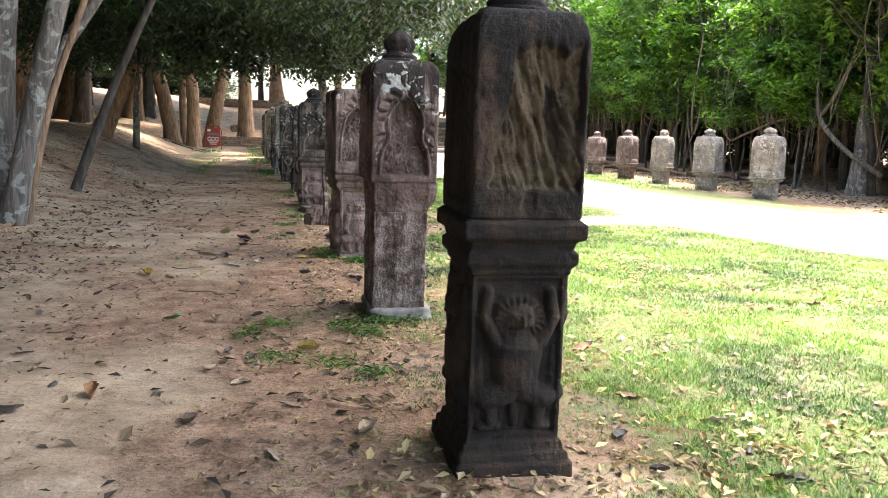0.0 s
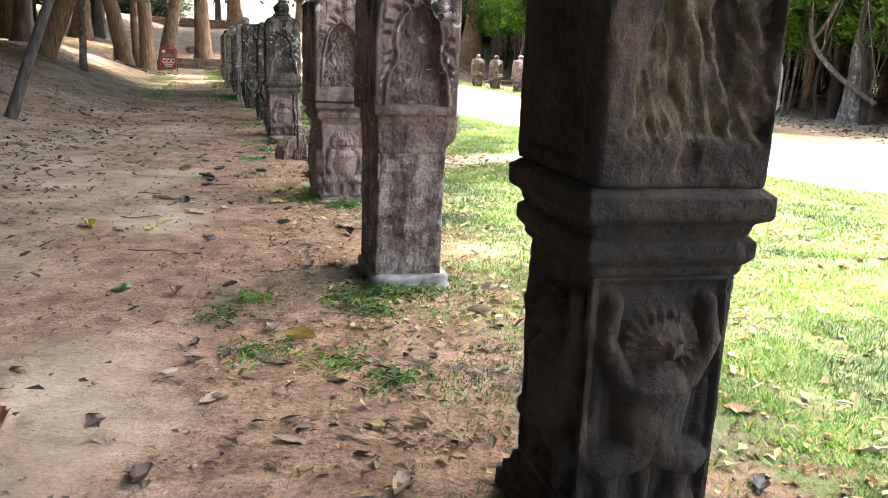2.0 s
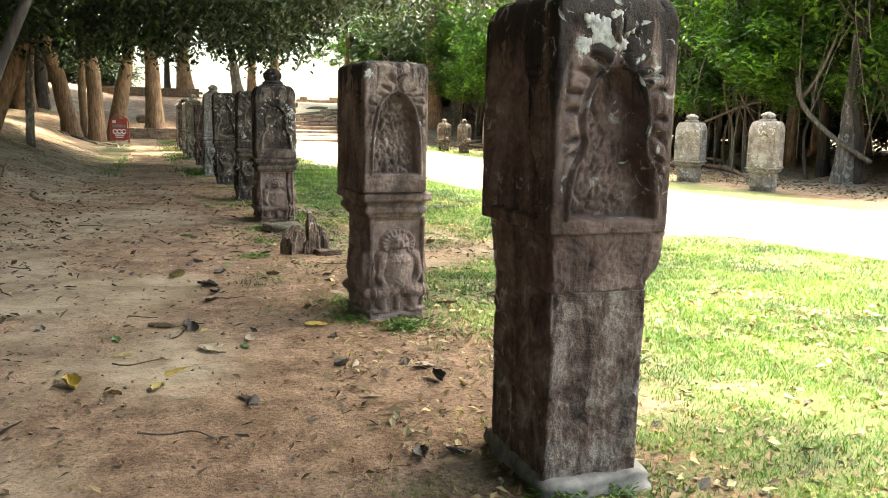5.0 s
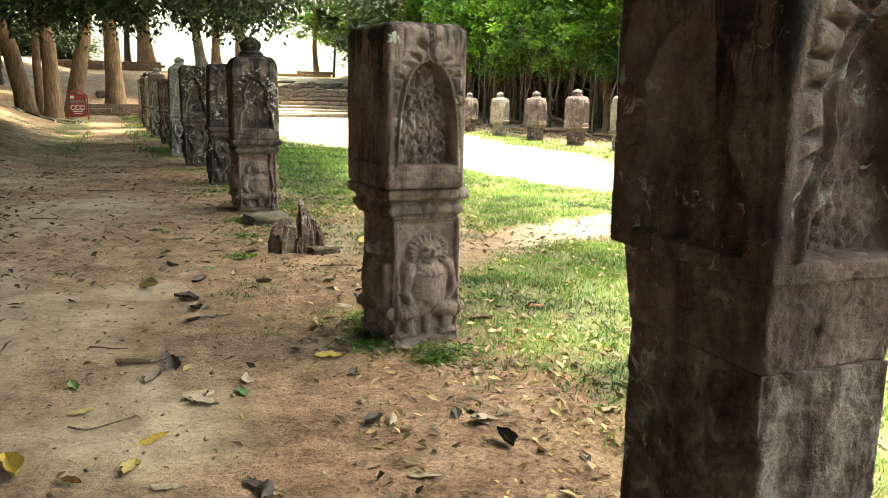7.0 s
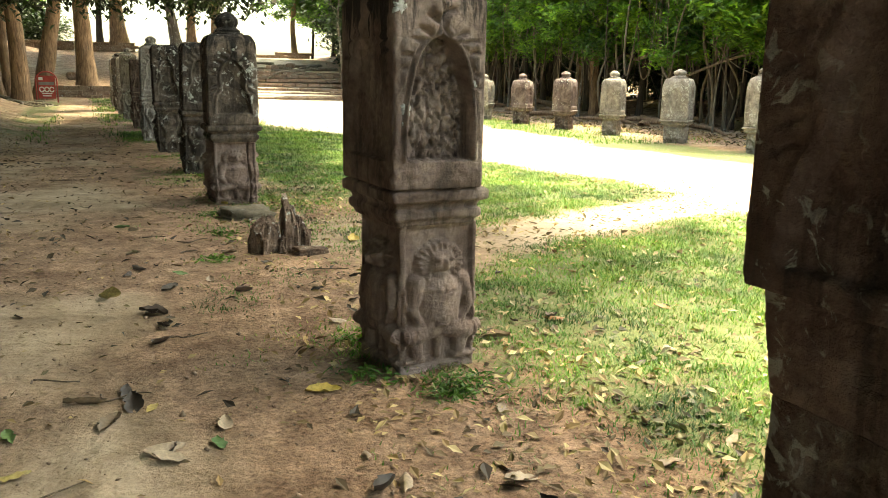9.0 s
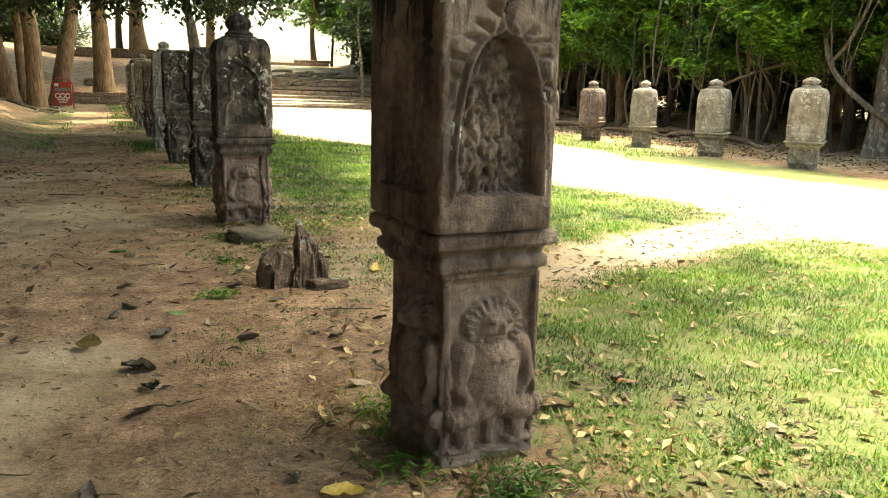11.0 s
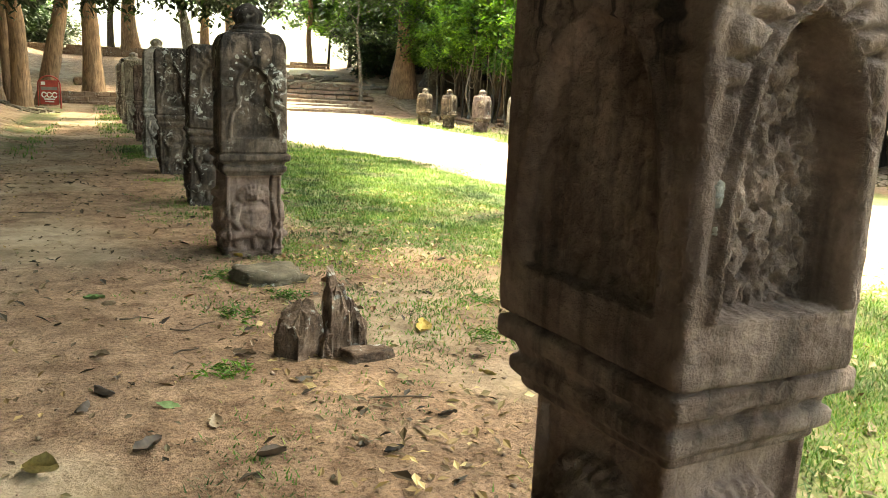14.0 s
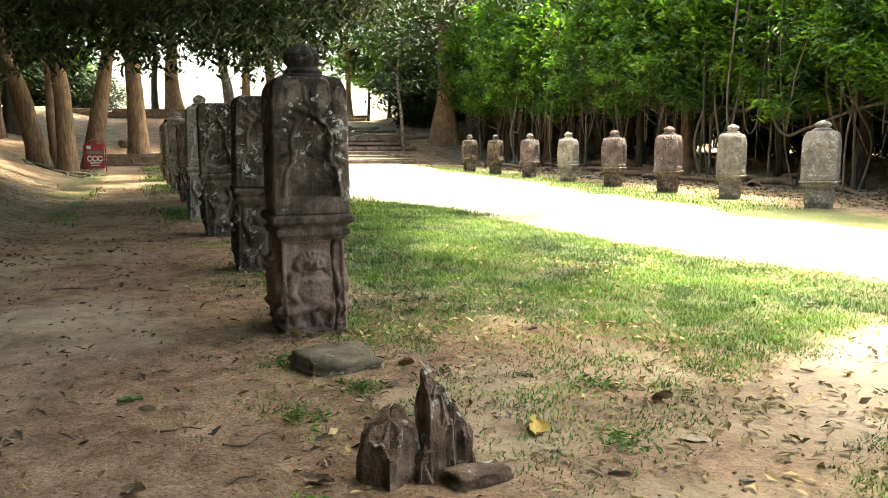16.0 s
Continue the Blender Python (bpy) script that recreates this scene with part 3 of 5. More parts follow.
def boundary_stone(label, material, at, w=0.23, low=0.80, mid=1.00, top=1.93, figure=True, bud=0.0, shoulders=0.10, seed=1,
                   nu=76, dz=0.0088, wear=1.0, rough=0.8, plinth=0.0, deep=0.065, ky=1.15, ky_up=1.3, low_w=0.9, split=None, up_at=(0.0, 0.0, 0.0), span=(0.13, 0.75), low_mat=None, half=NA, ruin=False, ledge=0.0, arms=True, group="near row of boundary stones"):
    """A squared boundary stone: pedestal with a guardian, moulded waist, block with a niche, bud on top."""
    ob = thing("boundary_stone", label, "boundary stone", group, at=at)

    def pedestal(K, U, z, hw):
        t = (z - plinth) / (low - plinth)
        h = weather(K, U, z, hw, seed, wear * (0.55 if figure else 1.0))
        if figure:
            h = h - 0.022 * sstep(0.90, 0.86, np.abs(U)) * sstep(0.035, 0.05, t) * sstep(0.99, 0.965, t) + guardian(U / (1.08 if arms else 1.22), np.clip((t - 0.04) / 0.95, 0, 1), arms) * (1.2 if arms else 1.4) * sstep(0.04, 0.05, t)
            h = h - 0.006 * np.exp(-((t - 0.02) / 0.008) ** 2)
        if split is not None:
            h = h - 0.07 * np.exp(-((U - split - 0.04 * np.sin(z * 9)) / 0.035) ** 2) * (K == 0)
        else:
            h = h + wear * 0.022 * (fbm(U * 2.2 + K * 7, z * 3.4, seed, 4, seed + 3) - 0.5) + 0.008 * (fbm(U * 7, z * 8 + K, seed, 3, seed + 6) - 0.5)
        return h

    z = np.arange(-0.12, low, dz)
    z = np.append(z, low)
    hw = np.full(len(z), w * low_w)
    if plinth:
        hw = np.where(z < plinth, w * np.interp(z, [0, plinth * 0.4, plinth * 0.42, plinth * 0.68, plinth * 0.7, plinth], [1.11, 1.10, 1.04, 1.03, 0.97, 0.93]), hw)
    V, F = block(z, hw, pedestal, nu, 0.015, ky=ky)
    part("pedestal", make_mesh("pedestal", V, F, low_mat or material), ob)

    z = np.linspace(low + 0.002, mid, max(12, int((mid - low) / dz * 1.3)))
    prof = waist(z, low, mid, w) if figure else w * np.interp(z, [low, low + 0.02, (low + mid) / 2, mid], [low_w, low_w + 0.01, low_w + 0.04, low_w + 0.08])
    V, F = block(z, prof, lambda K, U, zz, h: weather(K, U, zz, h, seed + 3, wear * (0.7 if figure else 1.1)) + ledge * (K == 1) * sstep(low + 0.02, low + 0.10, zz), nu, 0.012, ky=(ky + ky_up) / 2)
    part("waist_moulding", make_mesh("waist_moulding", V, F, material), ob).matrix_basis = pose(0.6 * up_at[0], 0.6 * up_at[1], 0, 0, 0, 0.6 * up_at[2])

    def upper(K, U, z, hw):
        t = (z - mid) / (top - mid)
        if ruin:
            side = niche(U, 0.19 + (t - span[0]) * 0.695 / (span[1] - span[0]), deep, rough, seed) * sstep(0.97, 0.92, t) * np.where(K == 3, 0.25, 1.0)
            return weather(K, U, z, hw, seed + 7, wear) + np.where(K == 0, ruined(U, t, seed)[0], side)
        return weather(K, U, z, hw, seed + 7, wear * 0.6) + niche(U, 0.19 + (t - span[0]) * 0.695 / (span[1] - span[0]), deep, rough, seed, half) * sstep(0.97, 0.92, t) * np.where(K == 3, 0.4, 1.0)

    z = np.append(np.arange(mid + 0.003, top - shoulders, dz), top - shoulders + shoulders * np.sin(np.linspace(0, np.pi / 2, 14)))
    hw = np.full(len(z), w * 1.03)
    s = np.clip((z - (top - shoulders)) / shoulders, 0, 1)
    hw = hw - w * 0.30 * (1 - np.sqrt(np.clip(1 - s * s, 0, 1)))
    hw = hw * np.interp(z, [mid, mid + 0.03, mid + 0.05, top], [0.985, 1.0, 1.0, 1.0])
    V, F = block(z, hw, upper, nu, 0.022, ky=ky_up)
    me_ = make_mesh("niche_block", V, F, material)
    if ruin:
        front = sstep(-0.70, -0.80, V[:, 1] / (w * 1.03 * ky_up))
        a_ = me_.attributes.new("broken", "FLOAT", "POINT")
        a_.data.foreach_set("value", (front * ruined(V[:, 0] / w, (V[:, 2] - mid) / (top - mid), seed)[1]).astype(np.float32))
    part("niche_block", me_, ob).matrix_basis = pose(up_at[0], up_at[1], 0, 0, 0, up_at[2])

    if bud:
        V, F = lotus_bud(w * 0.50, bud, top - 0.012, 8, seed=seed)
        part("lotus_bud", make_mesh("lotus_bud", V, F, material), ob).matrix_basis = pose(up_at[0], up_at[1], 0, 0, 0, up_at[2])
    return ob


def stone_at(x, y, turn=0.0, tilt=0.0, side=0.0):
    return pose(x, y, float(ground_z(x, y)), tilt, side, turn)


def lichen_patch(parent, x, z, y, size, seed, normal="y"):
    """A crust of pale lichen a few millimetres thick on the face that looks along -y or -x."""
    r = np.random.default_rng(seed)
    n, m = 40, 5
    th = np.linspace(0, 2 * np.pi, n, endpoint=False)
    rad = size * (0.7 + 1.1 * (fbm(np.cos(th) * 2.6 + 4, np.sin(th) * 2.6 + 4, seed, 4, seed) - 0.45))
    V = []
    for i in range(m):
        f = 1 - i / m
        hgt = np.zeros(n) + 0.006 * (1 - f ** 4) + (0.003 * r.random(n) if i else 0)
        V.append(np.stack([x + rad * f * np.cos(th), y - hgt + (0.012 if i == 0 else 0), z + rad * f * np.sin(th)], -1))
    V = np.vstack(V + [np.array([[x, y - 0.007, z]])])
    cap = np.array([[(m - 1) * n + (i + 1) % n, (m - 1) * n + i, len(V) - 1] for i in range(n)])
    part("lichen", make_mesh("lichen", V, [grid_faces(m, n, True)[:, ::-1], cap], LICHEN), parent, "pale grey crust of lichen")


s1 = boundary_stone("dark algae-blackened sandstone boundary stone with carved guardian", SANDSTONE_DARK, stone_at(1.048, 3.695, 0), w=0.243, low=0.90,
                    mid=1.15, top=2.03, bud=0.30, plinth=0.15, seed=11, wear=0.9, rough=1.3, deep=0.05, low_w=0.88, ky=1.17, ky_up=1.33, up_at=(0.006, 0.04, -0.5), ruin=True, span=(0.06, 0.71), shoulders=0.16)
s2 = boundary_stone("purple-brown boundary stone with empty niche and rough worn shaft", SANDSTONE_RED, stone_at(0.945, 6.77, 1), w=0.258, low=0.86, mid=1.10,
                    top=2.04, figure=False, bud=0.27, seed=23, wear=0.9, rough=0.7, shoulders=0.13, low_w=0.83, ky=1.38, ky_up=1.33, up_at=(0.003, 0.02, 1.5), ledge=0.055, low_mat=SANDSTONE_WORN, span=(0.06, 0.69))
s3 = boundary_stone("flat-topped brown boundary stone with niche and guardian relief", SANDSTONE_BROWN, stone_at(0.868, 9.829, 10), w=0.243, low=0.79, mid=0.985,
                    top=1.94, bud=0.0, seed=37, wear=0.85, rough=1.2, shoulders=0.06, low_w=0.93, ky=1.05, ky_up=1.40, up_at=(-0.05, 0.008, -3.6), half=WIDE, arms=False, low_mat=SANDSTONE_BARE, span=(0.15, 0.77))
s4 = boundary_stone("grey lichen-spotted boundary stone with a split pedestal", SANDSTONE_GREY, stone_at(0.598, 15.80, 4, 0, -0.6), w=0.273, low=0.72, mid=0.92,
                    top=1.93, bud=0.27, seed=41, nu=60, dz=0.012, wear=1.1, rough=0.4, shoulders=0.17, low_w=0.886, ky=1.2, ky_up=1.13, up_at=(0.008, -0.05, -3), split=0.62, arms=False, span=(0.13, 0.72), low_mat=SANDSTONE_BARE)
FAR_ROW = [(0.45, 18.8, 1.92, 0.0, 1.6, SANDSTONE_GREY), (0.22, 22.1, 1.95, 0.0, -1, SANDSTONE_GREY), (0.02, 24.9, 2.0, 0.22, 1, SANDSTONE_PALE),
           (-0.12, 29.0, 1.75, 0.0, 0, SANDSTONE_RED), (-0.35, 33.0, 1.95, 0.2, 0, SANDSTONE_PALE), (-0.5, 36.0, 1.9, 0.2, 1, SANDSTONE_PALE), (-0.62, 39.0, 1.9, 0.2, -1, SANDSTONE_GREY),
           (-0.75, 42.0, 1.9, 0.2, 0, SANDSTONE_PALE)]
for i, (x, y, h, bd, sd, mt) in enumerate(FAR_ROW):
    boundary_stone("weathered sandstone boundary stone with lichen in the shaded row", mt, stone_at(x, y, 1, 0, sd), w=0.235, low=0.74, mid=0.93, top=h, bud=bd, seed=50 + i,
                   nu=36, dz=0.022, wear=1.3, rough=0.6, shoulders=0.12)
RIGHT_ROW = [  # x, y, height of the block, half width, stone
    (13.65, 21.45, 1.78, 0.365, SANDSTONE_PALE), (13.46, 24.50, 1.72, 0.355, SANDSTONE_PALE), (13.32, 27.50, 1.68, 0.30, SANDSTONE_PALE),
    (13.10, 30.05, 1.64, 0.315, SANDSTONE_PURPLE), (12.95, 32.95, 1.56, 0.305, SANDSTONE_PURPLE), (12.75, 35.80, 1.50, 0.28, SANDSTONE_PALE),
    (12.54, 38.70, 1.46, 0.275, SANDSTONE_PURPLE), (12.27, 41.60, 1.42, 0.25, SANDSTONE_GREY), (12.14, 44.50, 1.42, 0.26, SANDSTONE_GREY)]
for i, (x, y, h, hw, mt) in enumerate(RIGHT_ROW):
    boundary_stone("lichened boundary stone with a bud, on the earth beside the wood", mt, stone_at(x, y, 40, 0, (-1.5) if i == 0 else 0.8 * (-1) ** i), w=hw, low=0.48, mid=0.63, top=h, bud=0.26, seed=80 + i,
                   nu=30, dz=0.024, wear=1.2, rough=0.5, shoulders=0.32, deep=0.07, low_w=0.76, ky=1.0, ky_up=1.0, group="far row of boundary stones")


# ---- foliage ----
def leaf_cloud(centres, per, spread, size, rng, flat=0.5, droop=0.3, aspect=0.42):
    """Folded leaves scattered round cluster centres: vertices and triangles."""
    n = len(centres) * per
    C = np.repeat(centres, per, 0) + rng.normal(0, 1, (n, 3)) * np.asarray(spread)
    L = size * rng.uniform(0.6, 1.25, n)[:, None]
    th = rng.uniform(0, 2 * np.pi, n)
    a = np.stack([np.cos(th), np.sin(th), rng.normal(-droop, 0.35, n)], -1)
    a /= np.linalg.norm(a, axis=1)[:, None]
    up = np.stack([rng.normal(0, flat, n), rng.normal(0, flat, n), np.ones(n)], -1)
    b = np.cross(a, up)
    b /= np.linalg.norm(b, axis=1)[:, None] + 1e-9
    nn = np.cross(b, a)
    V = np.empty((n, 4, 3))
    V[:, 0] = C - a * L * 0.5
    V[:, 1] = C + b * L * aspect * 0.5 + nn * L * 0.05 - a * L * 0.06
    V[:, 2] = C + a * L * 0.5 - nn * L * 0.08
    V[:, 3] = C - b * L * aspect * 0.5 + nn * L * 0.05 - a * L * 0.06
    k = np.arange(n)[:, None] * 4
    F = np.vstack([k + [0, 1, 2], k + [0, 2, 3]])
    return V.reshape(-1, 3), F


def ball_points(n, rng, shell=0.55):
    d = rng.normal(0, 1, (n, 3))
    d /= np.linalg.norm(d, axis=1)[:, None]
    return d * (shell + (1 - shell) * rng.random((n, 1))) ** 0.6


def tree_trunk(height, r0, lean=(0, 0), seed=0, limbs=5, limb_from=0.55, sides=14, limb_len=0.35, flare=1.2):
    rng = np.random.default_rng(seed)
    pts = [np.array([lean[0] * f * height + rng.normal(0, 0.06) * height * f * 0.3, lean[1] * f * height + rng.normal(0, 0.06) * height * f * 0.3, f * height]) for f in np.linspace(0, 1, 6)]
    pts[0][2] = -0.35
    P = spline(pts, 30)
    fr = np.linspace(0, 1, 30)
    pieces = [tube(P, r0 * (1 - 0.72 * fr), sides, 0.16, seed, flare * np.exp(-np.clip(P[:, 2], 0, 99) / (r0 * 2.0)) * 0.6)]
    for i in range(limbs):
        f = limb_from + (0.97 - limb_from) * (i + rng.random()) / max(1, limbs)
        j = int(f * 29)
        th = rng.uniform(0, 6.28)
        ln = height * limb_len * rng.uniform(0.6, 1.2)
        q = [P[j], P[j] + np.array([np.cos(th), np.sin(th), 0.45]) * ln * 0.45, P[j] + np.array([np.cos(th) * 1.0, np.sin(th) * 1.0, 0.62]) * ln + rng.normal(0, 0.1, 3) * ln]
        pieces.append(tube(spline(q, 9), np.linspace(r0 * (1 - 0.72 * f) * 0.62, r0 * 0.05, 9), 7, 0.1, seed + i))
    return joined(pieces), P


def make_tree(label, at, height, r0, lean, seed, crown, leafmat, barkmat, size=0.2, clusters=120, per=40, spread=0.35, name="tree", limbs=6, limb_from=0.5, group="", flare=1.2):
    """crown: (dx, dy, z, rx, ry, rz) ellipsoids filled with leaf clusters."""
    rng = np.random.default_rng(seed)
    ob = thing(name, label, "tree", group, at=at)
    (V, F), _ = tree_trunk(height, r0, lean, seed, limbs, limb_from, flare=flare)
    part("trunk", make_mesh("trunk", V, F, barkmat), ob)
    if crown:
        C = []
        tot = sum(c[3] * c[4] + c[5] * c[3] for c in crown)
        for dx, dy, z, rx, ry, rz in crown:
            m = max(4, int(clusters * (rx * ry + rz * rx) / tot))
            C.append(ball_points(m, rng) * [rx, ry, rz] + [dx, dy, z])
        V, F = leaf_cloud(np.vstack(C), per, (spread, spread, spread * 0.6), size, rng)
        part("crown", make_mesh("crown", V, F, leafmat, False), ob)
    return ob


def at_ground(x, y, turn=0.0, dz=0.0):
    return pose(x, y, float(ground_z(x, y)) + dz, 0, 0, turn)


# the wood behind the far row
wood = []
# dark bark colour stands in for the shade between most of these trunks
for i, (h, r0, cr, lm, bm_) in enumerate([
        (9, 0.16, [(0, 0, 6.4, 2.8, 2.6, 2.8), (0.9, -1.0, 3.7, 1.9, 1.8, 1.0), (-1.7, 0.5, 4.2, 1.5, 1.7, 1.1), (1.2, 1.4, 2.9, 0.9, 1.0, 0.5)], LEAF_BRIGHT, BARK_DARK),
        (11, 0.20, [(0, 0, 8.0, 2.8, 3.0, 3.0), (-1.2, 0.6, 4.4, 1.8, 1.8, 1.3)], LEAF_MID, BARK_BROWN),
        (7, 0.10, [(0, 0, 4.6, 2.0, 2.2, 2.0), (-1.0, -0.5, 2.9, 1.2, 1.4, 0.8)], LEAF_BRIGHT, BARK_DARK),
        (10, 0.14, [(0, 0, 6.6, 2.8, 2.6, 3.0), (0.9, 1.0, 3.9, 1.7, 1.9, 1.1)], LEAF_MID, BARK_DARK)]):
    wood.append(make_tree("leafy green tree in the dense tangled wood", at_ground(19.6 + i * 0.7, 26.0 + 2.4 * i, 40 * i), h, r0, (-0.05, 0.02), 200 + i, cr, lm, bm_, 0.30, 175, 46, 0.27, group="trees of the wood"))
spots = []
for row, (dx, step) in enumerate(((0.0, 2.1), (3.0, 2.5), (6.5, 3.0))):
    y = 4.0
    while y < 66:
        edge = float(np.interp(y, [-60, 20, 30, 45, 56, 70], [20.6, 20.2, 19.8, 18.8, 18.6, 19.0]))
        spots.append((edge + dx + RNG.uniform(-0.7, 0.7), y + RNG.uniform(-0.8, 0.8)))
        y += step
for i, (x, y) in enumerate(spots):
    t = copy_thing(wood[(i * 7 + i // 3) % 4], at_ground(x, y, RNG.uniform(0, 360)))
    k = RNG.uniform(0.85, 1.3)
    t.scale = (k, k, k * RNG.uniform(0.85, 1.1))


young = [make_tree("young leafy tree at the edge of the wood", at_ground(18.3, 27.0 + 9 * k), 4.6, 0.05, (0.06, 0.05), 230 + k,
                   [(0, 0, 3.6, 1.7, 1.5, 1.1), (0.7, -0.5, 2.6, 0.9, 1.1, 0.5), (-0.6, 0.7, 4.4, 1.3, 1.2, 0.8)], (LEAF_BRIGHT, LEAF_MID)[k], BARK_GREY, 0.24, 60, 34, 0.22, limbs=7, limb_from=0.35, group="trees of the wood") for k in range(2)]
for i in range(22):
    y = 17.0 + 1.95 * i + RNG.uniform(-0.7, 0.7)
    x = float(np.interp(y, [20, 30, 45, 58], [18.9, 18.4, 17.4, 16.9])) + RNG.uniform(-0.5, 0.8)
    k = RNG.uniform(0.8, 1.25)
    copy_thing(young[i % 2], at_ground(x, y, RNG.uniform(0, 360))).scale = (k, k, k * RNG.uniform(0.95, 1.2))


def shrub(at, seed, mat, h=3.4, r=2.3, n=170):
    rng = np.random.default_rng(seed)
    ob = thing("shrub", "dense shrub with shade-coloured leaves closing the back of the wood", "shrub", "shrubs of the wood", at=at)
    stems = []
    for k in range(7):
        th = rng.uniform(0, 6.28)
        e = np.array([np.cos(th) * r * 0.7, np.sin(th) * r * 0.7, h * rng.uniform(0.6, 1)])
        stems.append(tube(spline([(0.1 * np.cos(th), 0.1 * np.sin(th), -0.2), e * [0.4, 0.4, 0.6], e], 8), np.linspace(0.05, 0.01, 8), 6))
    V, F = joined(stems)
    part("stem", make_mesh("stem", V, F, BARK_DARK), ob)
    c = ball_points(n, rng, 0.3) * [r, r, h * 0.55] + [0, 0, h * 0.52]
    V, F = leaf_cloud(c, 26, (0.3, 0.3, 0.25), 0.30, rng)
    part("foliage", make_mesh("foliage", V, F, mat, False), ob)
    return ob


# these shrubs carry the shade of the wood's depth in their leaf colour
shrubs = [shrub(at_ground(28.0, 20.0 + 4 * k), 260 + k, LEAF_SHADED) for k in range(2)]
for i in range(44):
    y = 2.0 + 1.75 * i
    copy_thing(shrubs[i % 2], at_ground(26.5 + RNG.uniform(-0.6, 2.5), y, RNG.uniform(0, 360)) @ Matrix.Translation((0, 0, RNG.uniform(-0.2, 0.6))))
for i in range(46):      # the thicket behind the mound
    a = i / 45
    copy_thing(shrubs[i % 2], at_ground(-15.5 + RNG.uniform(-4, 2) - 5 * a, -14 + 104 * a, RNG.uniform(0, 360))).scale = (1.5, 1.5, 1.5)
for i in range(34):      # tall growth added behind it to shut out low sky light
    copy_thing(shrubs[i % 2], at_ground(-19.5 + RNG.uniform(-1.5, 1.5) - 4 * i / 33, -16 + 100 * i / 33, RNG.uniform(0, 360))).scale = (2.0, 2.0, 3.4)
for i in range(26):      # the thicket on the far shore's flanks
    x = -36 + 28 * (i / 13) if i < 13 else 14.0 + 24 * ((i - 13) / 12)
    copy_thing(wood[i % 4], at_ground(x, (92 if i < 13 else 80) + RNG.uniform(-2, 3), RNG.uniform(0, 360))).scale = (1.3, 1.3, 1.15)

for i in range(9):       # low growth on the bank beyond the steps
    copy_thing(shrubs[i % 2], at_ground(16.8 + 1.1 * i + RNG.uniform(-0.4, 0.4), 71 + RNG.uniform(-2, 6), RNG.uniform(0, 360))).scale = (1.25, 1.25, 1.35)
    copy_thing(wood[i % 4], at_ground(16.2 + 1.2 * i, 69 + RNG.uniform(-2, 5), RNG.uniform(0, 360))).scale = (1.2, 1.2, 1.1)
for i in range(14):      # low growth far along the terrace
    copy_thing(shrubs[i % 2], at_ground(-7.0 - 1.9 * i, 84 + RNG.uniform(-2, 2), RNG.uniform(0, 360))).scale = (1.3, 1.3, 1.0)

# trees on the mound and the terrace beyond the path
LEFT_TREES = [  # x, y, height, radius, lean, bark
    (-3.62, 12.0, 9, 0.17, (0.25, 0.02), BARK_GREY), (-3.75, 12.3, 9, 0.20, (0.06, 0.02), BARK_GREY), (-3.45, 12.1, 7, 0.06, (0.28, 0.02), BARK_BROWN), (-4.6, 14.0, 8, 0.12, (0.62, 0.0), BARK_GREY),
    (-3.78, 16.0, 8, 0.09, (0.44, 0.05), BARK_DARK), (-5.8, 28, 10, 0.30, (0.52, 0.0), BARK_BROWN),
    (-4.57, 28, 9, 0.11, (0.04, 0), BARK_GREY), (-5.6, 46, 12, 0.40, (-0.22, 0), BARK_BROWN), (-5.15, 46.5, 12, 0.20, (-0.01, 0), BARK_BROWN), (-4.47, 44, 12, 0.36, (0.02, 0), BARK_BROWN),
    (-4.25, 50, 12, 0.42, (0.20, 0), BARK_BROWN), (-2.26, 54, 13, 0.48, (-0.02, 0), BARK_BROWN), (-8.0, 36, 11, 0.35, (0.05, 0), BARK_DARK), (-7.2, 21, 10, 0.22, (0.3, 0), BARK_GREY),
    (-9.5, 44, 11, 0.3, (-0.1, 0), BARK_DARK), (-1.96, 80, 13, 0.28, (0, 0), BARK_DARK), (-0.5, 80, 14, 0.62, (-0.03, 0), BARK_BROWN), (4.0, 80, 14, 0.45, (-0.16, 0), BARK_GREY), (5.3, 81, 14, 0.42, (0, 0), BARK_BROWN), (7.2, 80, 13, 0.5, (0.0, 0), BARK_BROWN),
    (16.3, 61, 13, 0.68, (0.0, 0), BARK_BROWN), (18.9, 62, 13, 0.55, (-0.01, 0), BARK_GREY), (12.8, 58.5, 7, 0.13, (-0.04, 0), BARK_GREY), (18.6, 24.0, 9, 0.30, (0.0, 0), BARK_GREY), (18.9, 23.7, 7, 0.14, (-0.12, 0), BARK_DARK), (-9, 60, 12, .35, (0, 0), BARK_DARK), (-13, 52, 12, .3, (0, 0), BARK_DARK)]
for i, (x, y, h, r0, ln, bk) in enumerate(LEFT_TREES):
    high = 7.5 if y < 60 else 8.5
    cr = [(ln[0] * h, 0, high + 2, 4.0, 4.2, 2.6), (ln[0] * h * 0.6, -1.5, high, 2.8, 2.8, 1.4)]
    if x > 12 and y > 58:
        cr.append((-0.5, -1.5, 5.0, 2.8, 2.5, 2.2))
    make_tree("tall tree with bare leaning trunk on the earth bank", at_ground(x, y), h, r0, ln, 300 + i, cr, LEAF_MID if i % 2 else LEAF_SHADED, bk, 0.34, 120, 30, 0.55, limbs=5, limb_from=0.62, group="trees round the clearing", flare=0.6 if y < 58 else 1.3)


